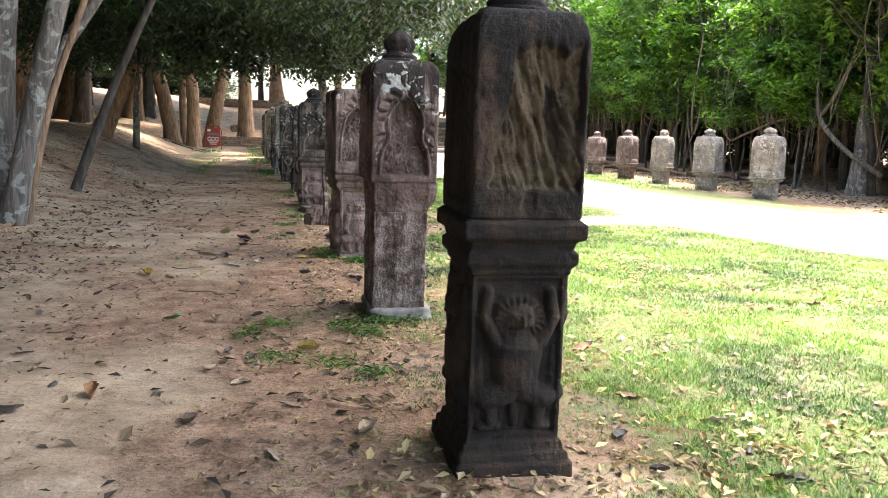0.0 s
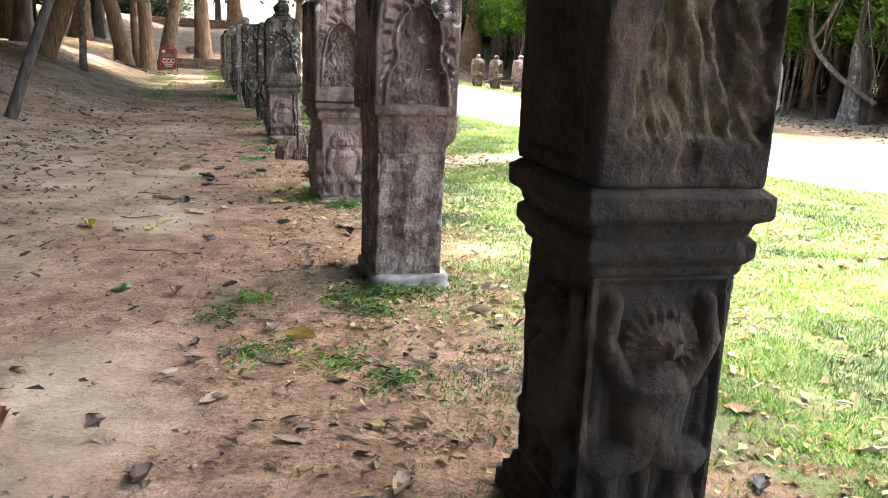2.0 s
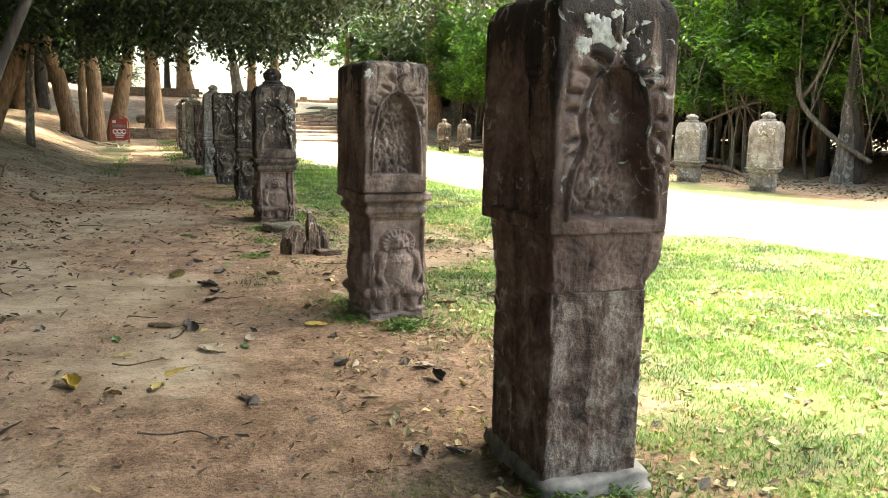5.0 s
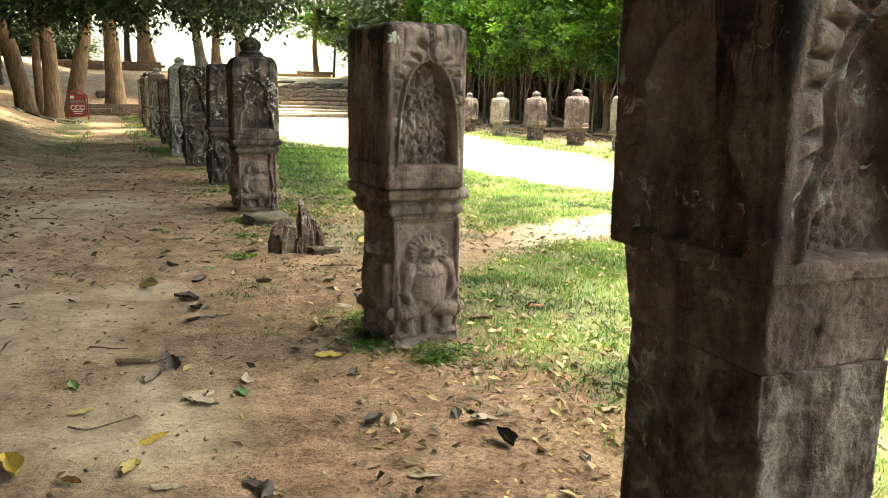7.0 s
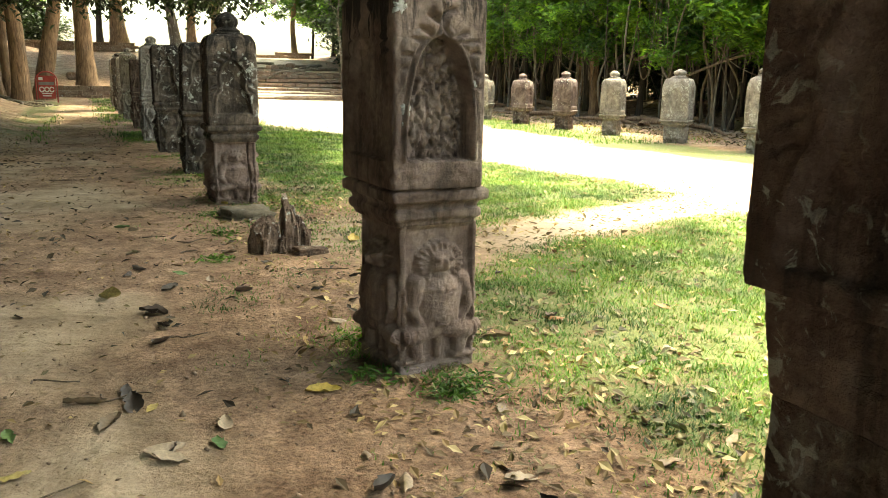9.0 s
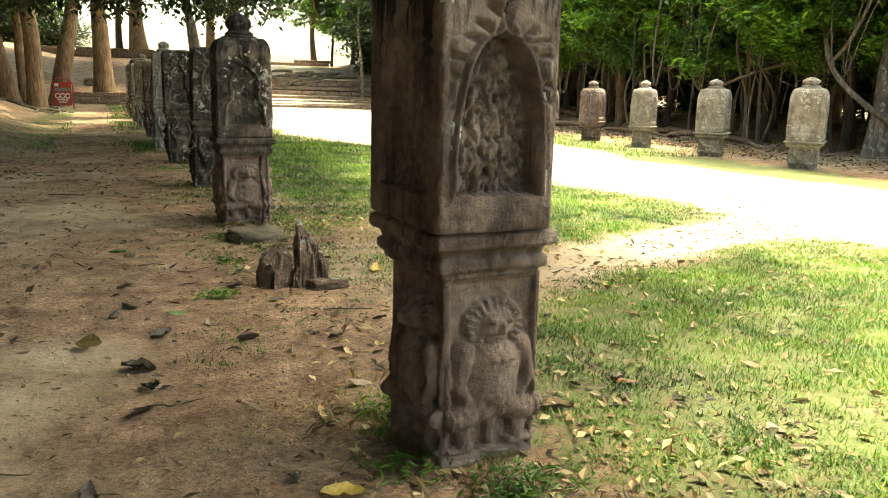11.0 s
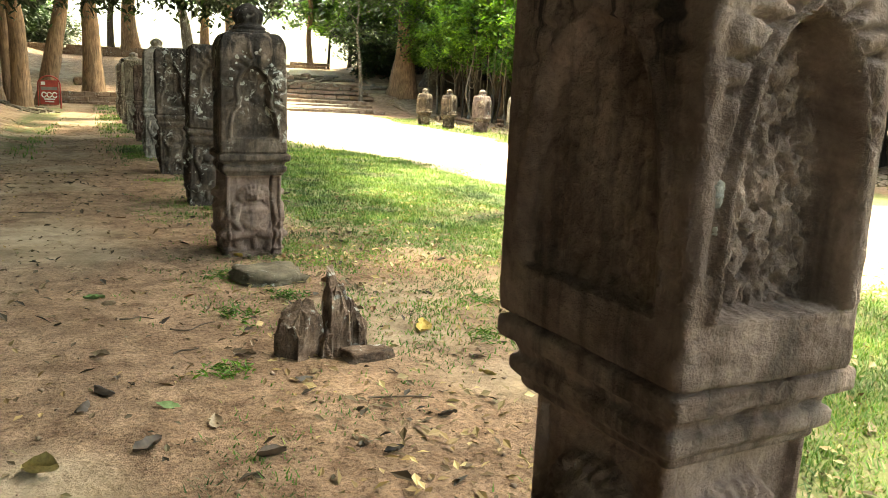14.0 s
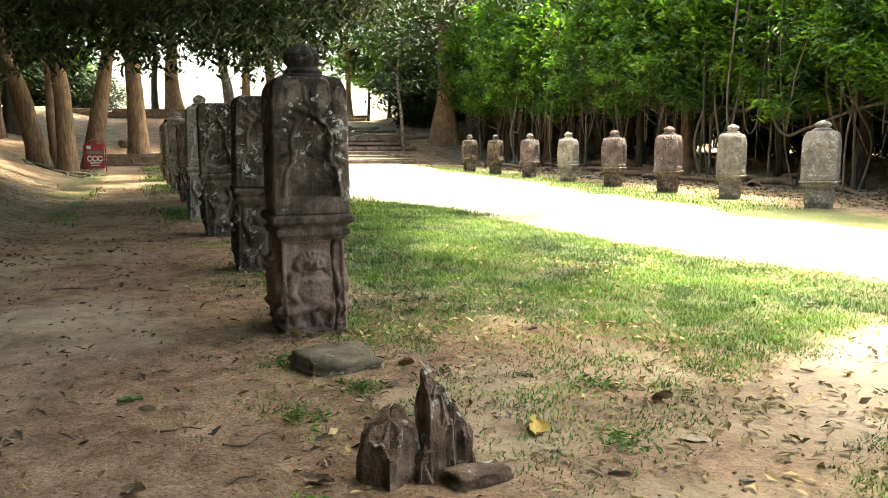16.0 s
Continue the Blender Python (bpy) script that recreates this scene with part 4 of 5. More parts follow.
def canopy_tree(label, at, height, r0, boxes, seed, mat, size, per, spread):
    """A big spreading tree; boxes (x0, x1, y0, y1, z0, z1, clusters), relative to its foot, are filled with hanging twigs."""
    rng = np.random.default_rng(seed)
    ob = thing("canopy_tree", label, "tree", at=at)
    (V, F), P = tree_trunk(height, r0, (0.05, 0.0), seed, 4, 0.6)
    part("trunk", make_mesh("trunk", V, F, BARK_BROWN), ob)
    C, lim = [], []
    for x0, x1, y0, y1, z0, z1, n in boxes:
        c = rng.random((n, 3)) * [x1 - x0, y1 - y0, z1 - z0] + [x0, y0, z0]
        keep = vnoise(c[:, 0] * 0.45, c[:, 1] * 0.45, seed, seed) > 0.30
        C.append(c[keep])
        for k in range(3):
            e = np.array([rng.uniform(x0, x1), rng.uniform(y0, y1), z1 - 0.2])
            s = P[22]
            lim.append(tube(spline([s, s * 0.5 + e * 0.5 + [0, 0, 1.0], e], 12), np.linspace(r0 * 0.3, 0.025, 12), 7, 0.1, seed + k))
    V, F = joined(lim)
    part("limb", make_mesh("limb", V, F, BARK_BROWN), ob)
    V, F = leaf_cloud(np.vstack(C), per, spread, size, rng, droop=0.6)
    part("crown", make_mesh("crown", V, F, mat, False), ob)
    return ob


# low boughs over the path
FZ = float(ground_z(-8.5, 26.0))
canopy_tree("leafy tree with shade-coloured boughs hanging over the path", at_ground(-8.5, 26.0), 9, 0.4,
            [(1.5, 11.8, -3.0, 4.5, 3.15 - FZ, 4.6 - FZ, 300), (0.5, 13.0, -3.5, 6, 4.2 - FZ, 6.4 - FZ, 520), (9.0, 17.0, -2, 5, 4.7 - FZ, 6.4 - FZ, 170), (5.0, 12.0, -8.5, -3, 3.9 - FZ, 5.0 - FZ, 70)], 400, LEAF_SHADED, 0.21, 72, (0.30, 0.30, 0.24))
# high leaf roof added to shade path and row, thinning towards the lawn
def roof_cover(x, y):
    """Share of the sun's light that is kept off the ground at x, y."""
    n = fbm(x * 0.35, y * 0.35, 11.0, 3, 31)
    edge = np.interp(y, [-30, 8, 14, 20, 30, 45, 60], [8.6, 8.2, 6.6, 6.0, 3.8, 2.4, 1.4])
    c = 1 - 0.88 * sstep(0.4, 3.6, x + (n - 0.5) * 3) - 0.25 * sstep(0.52, 0.66, n) * sstep(0.5, 2.5, x)
    c = c * (1 - 0.97 * sstep(0.40, 0.52, fbm(x * 0.9, y * 0.5, 4.0, 3, 77)) * sstep(19, 26, y) * sstep(-0.2, -1.2, x))
    c = np.maximum(c * sstep(0.7, -0.7, x - edge + (n - 0.5) * 1.5), 0.8 * sstep(57, 60, y + (n - 0.5) * 6))
    c = c - 0.11 * sstep(4.5, 7, y) * sstep(16, 13, y) * sstep(-1.3, -0.3, x)
    c = np.maximum(c, 0.62 * np.exp(-((x - 2.2) / 1.8) ** 2 - ((y - 13.6) / 2.4) ** 2))
    lit = np.hypot((x - 6.0) / 2.2, (y - np.interp(x, SIDE_X, SIDE_Y)) / 0.6)
    # left open behind the start so sky light reaches the stone fronts
    c = c * (1 - sstep(1.5, -2.0, y) * sstep(-0.8, 1.0, x))
    return c * (1 - 0.95 * sstep(1.25, 0.8, lit))


def shade_tree(at, reach, seed):
    rng = np.random.default_rng(seed)
    ob = thing("canopy_tree", "broad tree added so its crown shades the ground below", "tree", "trees round the clearing", at=at)
    base = np.array(at.translation)
    (V, F), P = tree_trunk(13, 0.5, (0.05, 0.0), seed, 3, 0.7)
    part("trunk", make_mesh("trunk", V, F, BARK_BROWN), ob)
    n = 4200
    c = rng.random((n, 3)) * [29, reach, 2.2] + [-11, -reach / 2, 8.8]
    w = c + base
    shift = w[:, 2] / math.tan(radians(SUN_ELEV))
    gx_, gy_ = w[:, 0] - shift * math.sin(radians(SUN_AZ)), w[:, 1] - shift * math.cos(radians(SUN_AZ))
    c = c[rng.random(n) < roof_cover(gx_, gy_)]
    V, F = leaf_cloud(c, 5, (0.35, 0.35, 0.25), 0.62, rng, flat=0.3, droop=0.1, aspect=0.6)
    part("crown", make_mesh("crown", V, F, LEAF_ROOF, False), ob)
    lim = []
    for k in range(9):
        e = np.array([rng.uniform(-9, 14), rng.uniform(-reach / 2, reach / 2), 9.6])
        lim.append(tube(spline([P[20], P[24] * 0.5 + e * 0.5, e], 12), np.linspace(0.2, 0.03, 12), 7, 0.1, seed + k))
    V, F = joined(lim)
    part("limb", make_mesh("limb", V, F, BARK_BROWN), ob)


for i, y in enumerate((-15, -3, 9, 21, 33, 45, 57, 69)):
    shade_tree(at_ground(-9.5 - (i % 2), y), 12, 420 + i)
shade_tree(at_ground(21.0, 68), 14, 440)
for i in range(30):      # the wood behind the mound
    y = -14 + 2.7 * i
    copy_thing(wood[(i * 3 + 1) % 4], at_ground(-13.2 + RNG.uniform(-2, 0.8), y, RNG.uniform(0, 360))).scale = (1.15, 1.15, 1.1)


# ---- the clearing's small things ----
def chunk(size, seed, rough=0.25, n=18, square=0.55):
    """An irregular stone lump: vertices and faces."""
    th = np.linspace(0, 2 * np.pi, n * 2, endpoint=False)
    ph = np.linspace(-np.pi / 2 + 0.12, np.pi / 2 - 0.12, n)
    T, Ph = np.meshgrid(th, ph)
    d = np.stack([np.cos(T) * np.cos(Ph), np.sin(T) * np.cos(Ph), np.sin(Ph)], -1)
    box = d / np.max(np.abs(d), -1, keepdims=True)
    d = d * (1 - square) + box * square
    r = 1 + rough * 2 * (fbm(d[..., 0] * 1.7 + seed, d[..., 1] * 1.7, d[..., 2] * 1.7, 4, seed) - 0.5)
    V = (d * r[..., None] * np.asarray(size) * 0.5).reshape(-1, 3)
    m = 2 * n
    F = grid_faces(n, m, True)
    V = np.vstack([V, V[:m].mean(0), V[-m:].mean(0)])
    cap = np.array([[(i + 1) % m, i, len(V) - 2] for i in range(m)] + [[(n - 1) * m + i, (n - 1) * m + (i + 1) % m, len(V) - 1] for i in range(m)])
    return V, [F, cap]


def splinter(w, d, h, seed, slope=(0.0, 0.0), nu=7, nz=12):
    """A broken angular stub whose top is a ragged slope."""
    z = np.linspace(-0.15, 1.0, nz)

    def rag(K, U, zz, hw):
        return 0.07 * (fbm(U * 1.6 + K * 5, zz * 2.2, seed, 3, seed) - 0.5) + 0.03 * (fbm(U * 5 + K * 5, zz * 5, seed, 2, seed + 1) - 0.5)

    V, F = block(z, np.interp(z, [-0.15, 0.1, 0.6, 1.0], [0.54, 0.52, 0.45, 0.36]) * w, rag, nu, 0.012, ky=d / w)
    top = 0.80 + slope[0] * V[:, 0] / w + slope[1] * V[:, 1] / d + 0.35 * (vnoise(V[:, 0] * 26, V[:, 1] * 26, seed, seed + 4) - 0.5)
    V[:, 2] = np.minimum(V[:, 2], top) * h
    return V, F


STUMP = stone_mat("split_weathered_stone", (0.05, 0.032, 0.024), (0.13, 0.085, 0.062), (0.30, 0.22, 0.17), 0.3, 0.6, 2.0)
MOSSY = stone_mat("mossy_slab", (0.07, 0.060, 0.040), (0.13, 0.11, 0.078), (0.23, 0.195, 0.145), 0.2, 0.25)
st = thing("broken_stone_stump", "broken split stump of a fallen boundary stone", "stump", at=pose(0.66, 12.72, float(ground_z(0.66, 12.72))))
for w, d, h, x, y, sd, ln, tn in ((0.20, 0.22, 0.31, -0.16, 0.0, 3, (0.45, 0.2), 28), (0.13, 0.20, 0.50, 0.06, 0.02, 8, (-0.45, 0.1), -8), (0.13, 0.18, 0.30, 0.17, 0.05, 12, (-0.7, 0), -14), (0.06, 0.07, 0.17, -0.03, -0.08, 15, (0.3, 0.2), 10)):
    V, F = splinter(w, d, h, sd, ln)
    o = part("shard", make_mesh("shard", V, F, STUMP, False), st)
    o.matrix_basis = pose(x, y, 0, 0, 0, tn)
V, F = chunk((0.28, 0.15, 0.07), 5, 0.4, 18, 0.9)
o = part("slab", make_mesh("slab", V, F, STUMP), st, "flat broken slab")
o.matrix_basis = pose(0.20, -0.14, 0.02, 0, 4, 12)

V, F = chunk((0.52, 0.44, 0.17), 9, 0.34, 24, 0.7)
tagged(new("rock", make_mesh("rock", V, F, MOSSY)), "low flat grey-brown rock half sunk in the grass", "rock").matrix_basis = pose(0.60, 14.62, float(ground_z(0.6, 14.62)) + 0.02, 2, 3, 12)

def block_of(stone):
    return [c for c in stone.children if c.name.startswith("niche_block")][0]


# cement footing of the second stone and crusts of lichen
V, F = chunk((0.50, 0.69, 0.19), 31, 0.10, 20, 0.9)
part("footing", make_mesh("footing", V, F, CEMENT), s2, "pale cement footing").matrix_basis = pose(0.02, 0, 0.0)
for x, z, s in ((-0.07, 1.85, 0.085), (-0.13, 1.89, 0.055), (0.0, 1.82, 0.045), (0.03, 1.88, 0.045), (-0.16, 1.80, 0.05), (-0.02, 1.91, 0.04), (0.06, 1.80, 0.03), (0.15, 1.78, 0.016), (0.19, 1.70, 0.012), (0.12, 1.83, 0.012)):
    lichen_patch(block_of(s2), x, z + 0.015, -0.350, s, int(z * 100) + int(x * 1000) % 97)
for x, z, s in ((-0.215, 1.84, 0.05), (-0.185, 1.37, 0.038), (0.185, 1.50, 0.026), (-0.19, 1.31, 0.022)):
    lichen_patch(block_of(s3), x, z, -0.346, s, int(z * 100) + 7)
rc = np.random.default_rng(17)
for k in range(26):      # crusts along the arch and shoulders of the fourth stone
    a = math.pi * (k + rc.random()) / 26
    x, z = 0.205 * math.cos(a) * rc.uniform(0.85, 1.1), 1.50 + 0.27 * math.sin(a) * rc.uniform(0.9, 1.15) - (0.16 if rc.random() < 0.3 else 0)
    lichen_patch(block_of(s4), x, z, -0.312, rc.uniform(0.010, 0.026), 300 + k)

# red notice board
RED = plain_mat("red_paint", (0.36, 0.045, 0.035), 0.55, 0.2, 6)
WHITE = plain_mat("white_lettering", (0.75, 0.74, 0.70), 0.6, 0.1, 6)
GREYP = plain_mat("grey_label", (0.22, 0.20, 0.19), 0.6, 0.15, 6)


def bar(w, d, h, bevel=0.006):
    bm = bmesh.new()
    bmesh.ops.create_cube(bm, size=1.0, matrix=Matrix.Diagonal((w, d, h, 1)))
    bmesh.ops.bevel(bm, geom=bm.edges[:], offset=min(bevel, d * 0.3, h * 0.3), segments=2, affect="EDGES")
    return bm


def bm_part(name, bm, mat, parent, m, label=""):
    me_ = bpy.data.meshes.new(name)
    bm.to_mesh(me_)
    bm.free()
    me_.materials.append(mat)
    ob = part(name, me_, parent, label)
    ob.matrix_basis = m
    return ob


sg = thing("notice_board", "red metal notice board with white lettering on an arched frame", "sign", at=pose(-3.62, 46.0, float(ground_z(-3.62, 46.0)) - 0.02, 0, 0, -3))
arch = [(-0.42, 0, -0.1), (-0.42, 0, 0.4), (-0.42, 0, 0.98)] + [(-0.42 * math.cos(a), 0, 0.98 + 0.36 * math.sin(a)) for a in np.linspace(0.2, math.pi - 0.2, 9)] + [(0.42, 0, 0.98), (0.42, 0, 0.4), (0.42, 0, -0.1)]
V, F, C = tube(spline(arch, 60), np.full(60, 0.03), 8)
part("frame", make_mesh("frame", V, [F, C], RED), sg)
board = bm_part("board", bar(0.70, 0.03, 0.98), RED, sg, pose(0, 0, 0.68))
bm_part("label", bar(0.62, 0.008, 0.13, 0.002), GREYP, board, pose(0, -0.02, 0.16), "grey label strip")
bm_part("label", bar(0.16, 0.008, 0.13, 0.002), WHITE, board, pose(-0.22, -0.02, 0.36), "small white mark")
for k in range(3):
    V, F, C = tube([(-0.2 + 0.2 * k + 0.085 * math.cos(a), 0, -0.10 + 0.10 * math.sin(a)) for a in np.linspace(0.3, 6.0, 16)], np.full(16, 0.025), 6)
    o = part("writing", make_mesh("writing", V, [F, C], WHITE), board, "white painted writing")
    o.matrix_basis = pose(0, -0.018, 0)
for k, wv in enumerate((0.42, 0.34)):
    bm_part("writing", bar(wv, 0.008, 0.05, 0.002), WHITE, board, pose(0, -0.02, -0.27 - 0.1 * k), "white line of small writing")


# laterite walls and steps at the far end
def block_mesh(w, d, h, seed):
    """A worn laterite block of few faces."""
    r = np.random.default_rng(seed)
    bm = bmesh.new()
    bmesh.ops.create_cube(bm, size=1.0, matrix=Matrix.Diagonal((w, d, h, 1)))
    bmesh.ops.bevel(bm, geom=bm.edges[:], offset=0.025, segments=1, affect="EDGES")
    for v in bm.verts:
        v.co += Vector(r.normal(0, 0.010, 3))
    me_ = bpy.data.meshes.new("laterite_block")
    bm.to_mesh(me_)
    bm.free()
    me_.materials.append(LATERITE)
    return me_


BLOCKS = [block_mesh(0.62, 0.36, 0.23, 600 + k) for k in range(5)]


def course_wall(label, x0, x1, y, z0, courses, seed, step=0.0):
    r = np.random.default_rng(seed)
    ob = thing("laterite_wall", label, "wall", at=pose(x0, y, z0))
    for c in range(courses):
        x = 0.3 + 0.3 * (c % 2)
        while x < x1 - x0:
            if not (c == courses - 1 and r.random() < 0.2):
                o = part("laterite_block", BLOCKS[r.integers(5)], ob)
                o.matrix_basis = pose(x, step * c + r.normal(0, 0.02), 0.115 + 0.232 * c, 0, r.normal(0, 0.8), r.normal(0, 1.5) + 180 * r.integers(2))
            x += 0.63
    return ob


course_wall("low coursed wall of worn laterite blocks below the terrace", -4.6, 4.4, 52.2, float(ground_z(0, 51.6)) - 0.06, 3, 700, 0.10)
course_wall("dark coping wall of laterite blocks along the terrace", -8.2, 0.8, 77.2, float(ground_z(-3, 76.2)) - 0.02, 3, 701, 0.03)
course_wall("ruined laterite wall on top of the bank", 8.5, 14.2, 75.2, float(ground_z(11, 74.2)) - 0.05, 2, 703, 0.03)
steps = thing("laterite_steps", "broad shallow flight of worn laterite steps", "steps", at=pose(4.6, 55.4, 0))
rs = np.random.default_rng(77)
for k in range(8):
    x = 0.4 - 0.1 * k
    zt = float(ground_z(9.0, 55.4 + 1.0 * k)) + 0.02
    while x < 8.9:
        o = part("laterite_block", BLOCKS[rs.integers(5)], steps)
        o.matrix_basis = pose(x, 1.0 * k + rs.normal(0, 0.03), zt + 0.03, 0, rs.normal(0, 1), rs.normal(0, 2)) @ Matrix.Diagonal((1.25, 1.5, 0.9, 1))
        x += 0.80
for k, (x, y, s) in enumerate(((-3.0, 58.5, 0.75), (12.0, 57.5, 0.5), (9.5, 66, 0.7), (11.2, 68, 0.6), (7.6, 70, 0.7), (1.5, 60, 0.5))):
    V, F = chunk((s * 1.3, s, s * 0.7), 640 + k, 0.2, 14)
    tagged(new("stone_block", make_mesh("stone_block", V, F, LATERITE)), "loose tumbled laterite block on the terrace", "stone", "tumbled blocks").matrix_basis = pose(x, y, float(ground_z(x, y)) + s * 0.25, 0, 0, 20 * k)


# roots over bank and mound
def root(name, label, pts, r0, r1, mat, group):
    P = spline([(x, y, float(ground_z(x, y)) + dz) for x, y, dz in pts], 6 * len(pts))
    P[1:-1, 2] = np.maximum(P[1:-1, 2], ground_z(P[1:-1, 0], P[1:-1, 1]) + 0.3 * r1)
    V, F, C = tube(P, np.linspace(r0, r1, len(P)), 8, 0.25, int(abs(pts[0][0] * 10)))
    return tagged(new(name, make_mesh(name, V, [F, C], mat)), label, "root", group)


rr = np.random.default_rng(91)
for k in range(20):
    x, y = rr.uniform(-6.3, -4.3), rr.uniform(43.2, 46.2)
    dx, dy = rr.uniform(0.4, 1.9), rr.uniform(-3.5, -0.6)
    root("tree_root", "pale exposed tree root snaking over the mound", [(x, y, 0.02), (x + dx * 0.4 + rr.normal(0, 0.25), y + dy * 0.35, 0.05), (x + dx * 0.7 + rr.normal(0, 0.25), y + dy * 0.7, 0.03), (x + dx, y + dy, -0.08)], 0.08, 0.03, VINE, "roots on the mound")
for k in range(14):
    x, y = rr.uniform(-5.2, -3.0), rr.uniform(9.5, 22)
    dx, dy = rr.uniform(-0.6, 1.4), rr.uniform(-2.2, 2.2)
    root("tree_root", "thin exposed tree root crossing bare earth", [(x, y, 0.01), (x + dx * 0.4, y + dy * 0.3 + rr.normal(0, 0.2), 0.02), (x + dx * 0.8, y + dy * 0.7 + rr.normal(0, 0.2), 0.01), (x + dx, y + dy, -0.06)], 0.035, 0.014, BARK_BROWN, "roots on the mound")
for k in range(44):
    y = rr.uniform(30, 58)
    x = float(np.interp(y, [20, 30, 45, 58], [18.4, 17.8, 16.6, 15.2])) + rr.uniform(-0.6, 2.8)
    dx, dy = rr.uniform(-1.6, 1.0), rr.uniform(-4, 4)
    root("tree_root", "gnarled brown root sprawling over the bank", [(x, y, 0.05), (x + dx * 0.4, y + dy * 0.3 + rr.normal(0, 0.3), 0.14), (x + dx * 0.8, y + dy * 0.7 + rr.normal(0, 0.3), 0.10), (x + dx, y + dy, -0.05)], 0.12, 0.04, BARK_BROWN, "roots on the bank")
for k in range(22):
    x, y = rr.uniform(8.5, 17.5), rr.uniform(62, 70)
    dx, dy = rr.uniform(-4.0, 1.0), rr.uniform(-3, 1)
    root("tree_root", "long pale root lying over the steps", [(x, y, 0.05), (x + dx * 0.4, y + dy * 0.3 + rr.normal(0, 0.3), 0.12), (x + dx * 0.8, y + dy * 0.7, 0.08), (x + dx, y + dy, -0.05)], 0.13, 0.05, VINE, "roots on the steps")


# lianas in the wood
def liana(pts, r, mat=None, n=40):
    P = spline(pts, n)
    V, F, C = tube(P, np.linspace(r, r * 0.7, n), 7, 0.2, int(pts[0][1] * 10))
    return tagged(new("liana", make_mesh("liana", V, [F, C], mat or VINE)), "bare woody liana looping between the trees", "vine", "lianas in the wood")


liana([(19.4, 38.0, 0.8), (18.9, 36.6, 1.9), (18.6, 35.2, 2.5), (18.4, 33.8, 2.3), (18.5, 32.0, 2.9), (18.8, 30.6, 3.0)], 0.075)
liana([(18.5, 32.6, 6.5), (18.2, 32.3, 4.2), (18.0, 31.8, 2.3), (17.9, 31.0, 1.5), (17.9, 30.0, 1.7), (18.3, 28.6, 2.2), (18.9, 27.0, 2.6)], 0.06)
liana([(18.8, 23.2, 0.5), (18.2, 24.3, 1.3), (17.9, 25.2, 2.2), (18.0, 25.7, 3.2), (18.5, 26.2, 4.3), (18.9, 27.2, 6.5)], 0.085)
liana([(17.9, 25.3, 2.4), (17.9, 24.7, 3.0), (18.2, 24.4, 4.2), (18.6, 24.2, 6.0)], 0.06)
for k in range(64):
    y = rr.uniform(18, 56)
    x = float(np.interp(y, [20, 30, 45, 58], [18.1, 17.8, 17.0, 16.6])) + rr.uniform(-0.4, 1.6)
    z = float(ground_z(x, y))
    a, s = rr.uniform(-2.6, 2.6), rr.uniform(0, 1)
    if k % 3 == 0:      # loops
        liana([(x, y, z + rr.uniform(5, 8)), (x - 0.3, y + a * 0.3, z + rr.uniform(2.8, 4)), (x - 0.2, y + a * 0.6, z + rr.uniform(1.2, 2.4)), (x, y + a, z + rr.uniform(2.2, 4)), (x + 0.3, y + a * 1.3, z + rr.uniform(5, 8))], rr.uniform(0.018, 0.045))
    else:               # hanging stems and thin trunks
        liana([(x, y, z - 0.1), (x + rr.normal(0, 0.2), y + a * 0.1, z + 1.5), (x + rr.normal(0, 0.3), y + a * 0.25, z + 3.5), (x + rr.normal(0, 0.4), y + a * 0.5, z + 7.5)], rr.uniform(0.02, 0.065), VINE if k % 2 else BARK_DARK)

# curtain of thin dry stems along the edge of the wood
pieces = []
for k in range(300):
    y = rr.uniform(14, 60)
    x = float(np.interp(y, [20, 30, 45, 58], [17.9, 17.7, 17.0, 16.8])) + abs(rr.normal(0, 1.1))
    z = float(ground_z(x, y))
    lo, sw = z + rr.uniform(0.6, 4.5), rr.normal(0, 0.9)
    pieces.append(tube(spline([(x, y, z + rr.uniform(6.5, 9)), (x + rr.normal(0, 0.3), y + sw * 0.3, (lo + z + 8) / 2 + rr.normal(0, 0.5)), (x + rr.normal(0, 0.3), y + sw, lo)], 11), np.full(11, rr.uniform(0.006, 0.018)), 4))
V, F = joined(pieces)
tagged(new("hanging_stems", make_mesh("hanging_stems", V, F, VINE)), "curtain of thin dry stems hanging in the wood", "vines", kind="stuff")


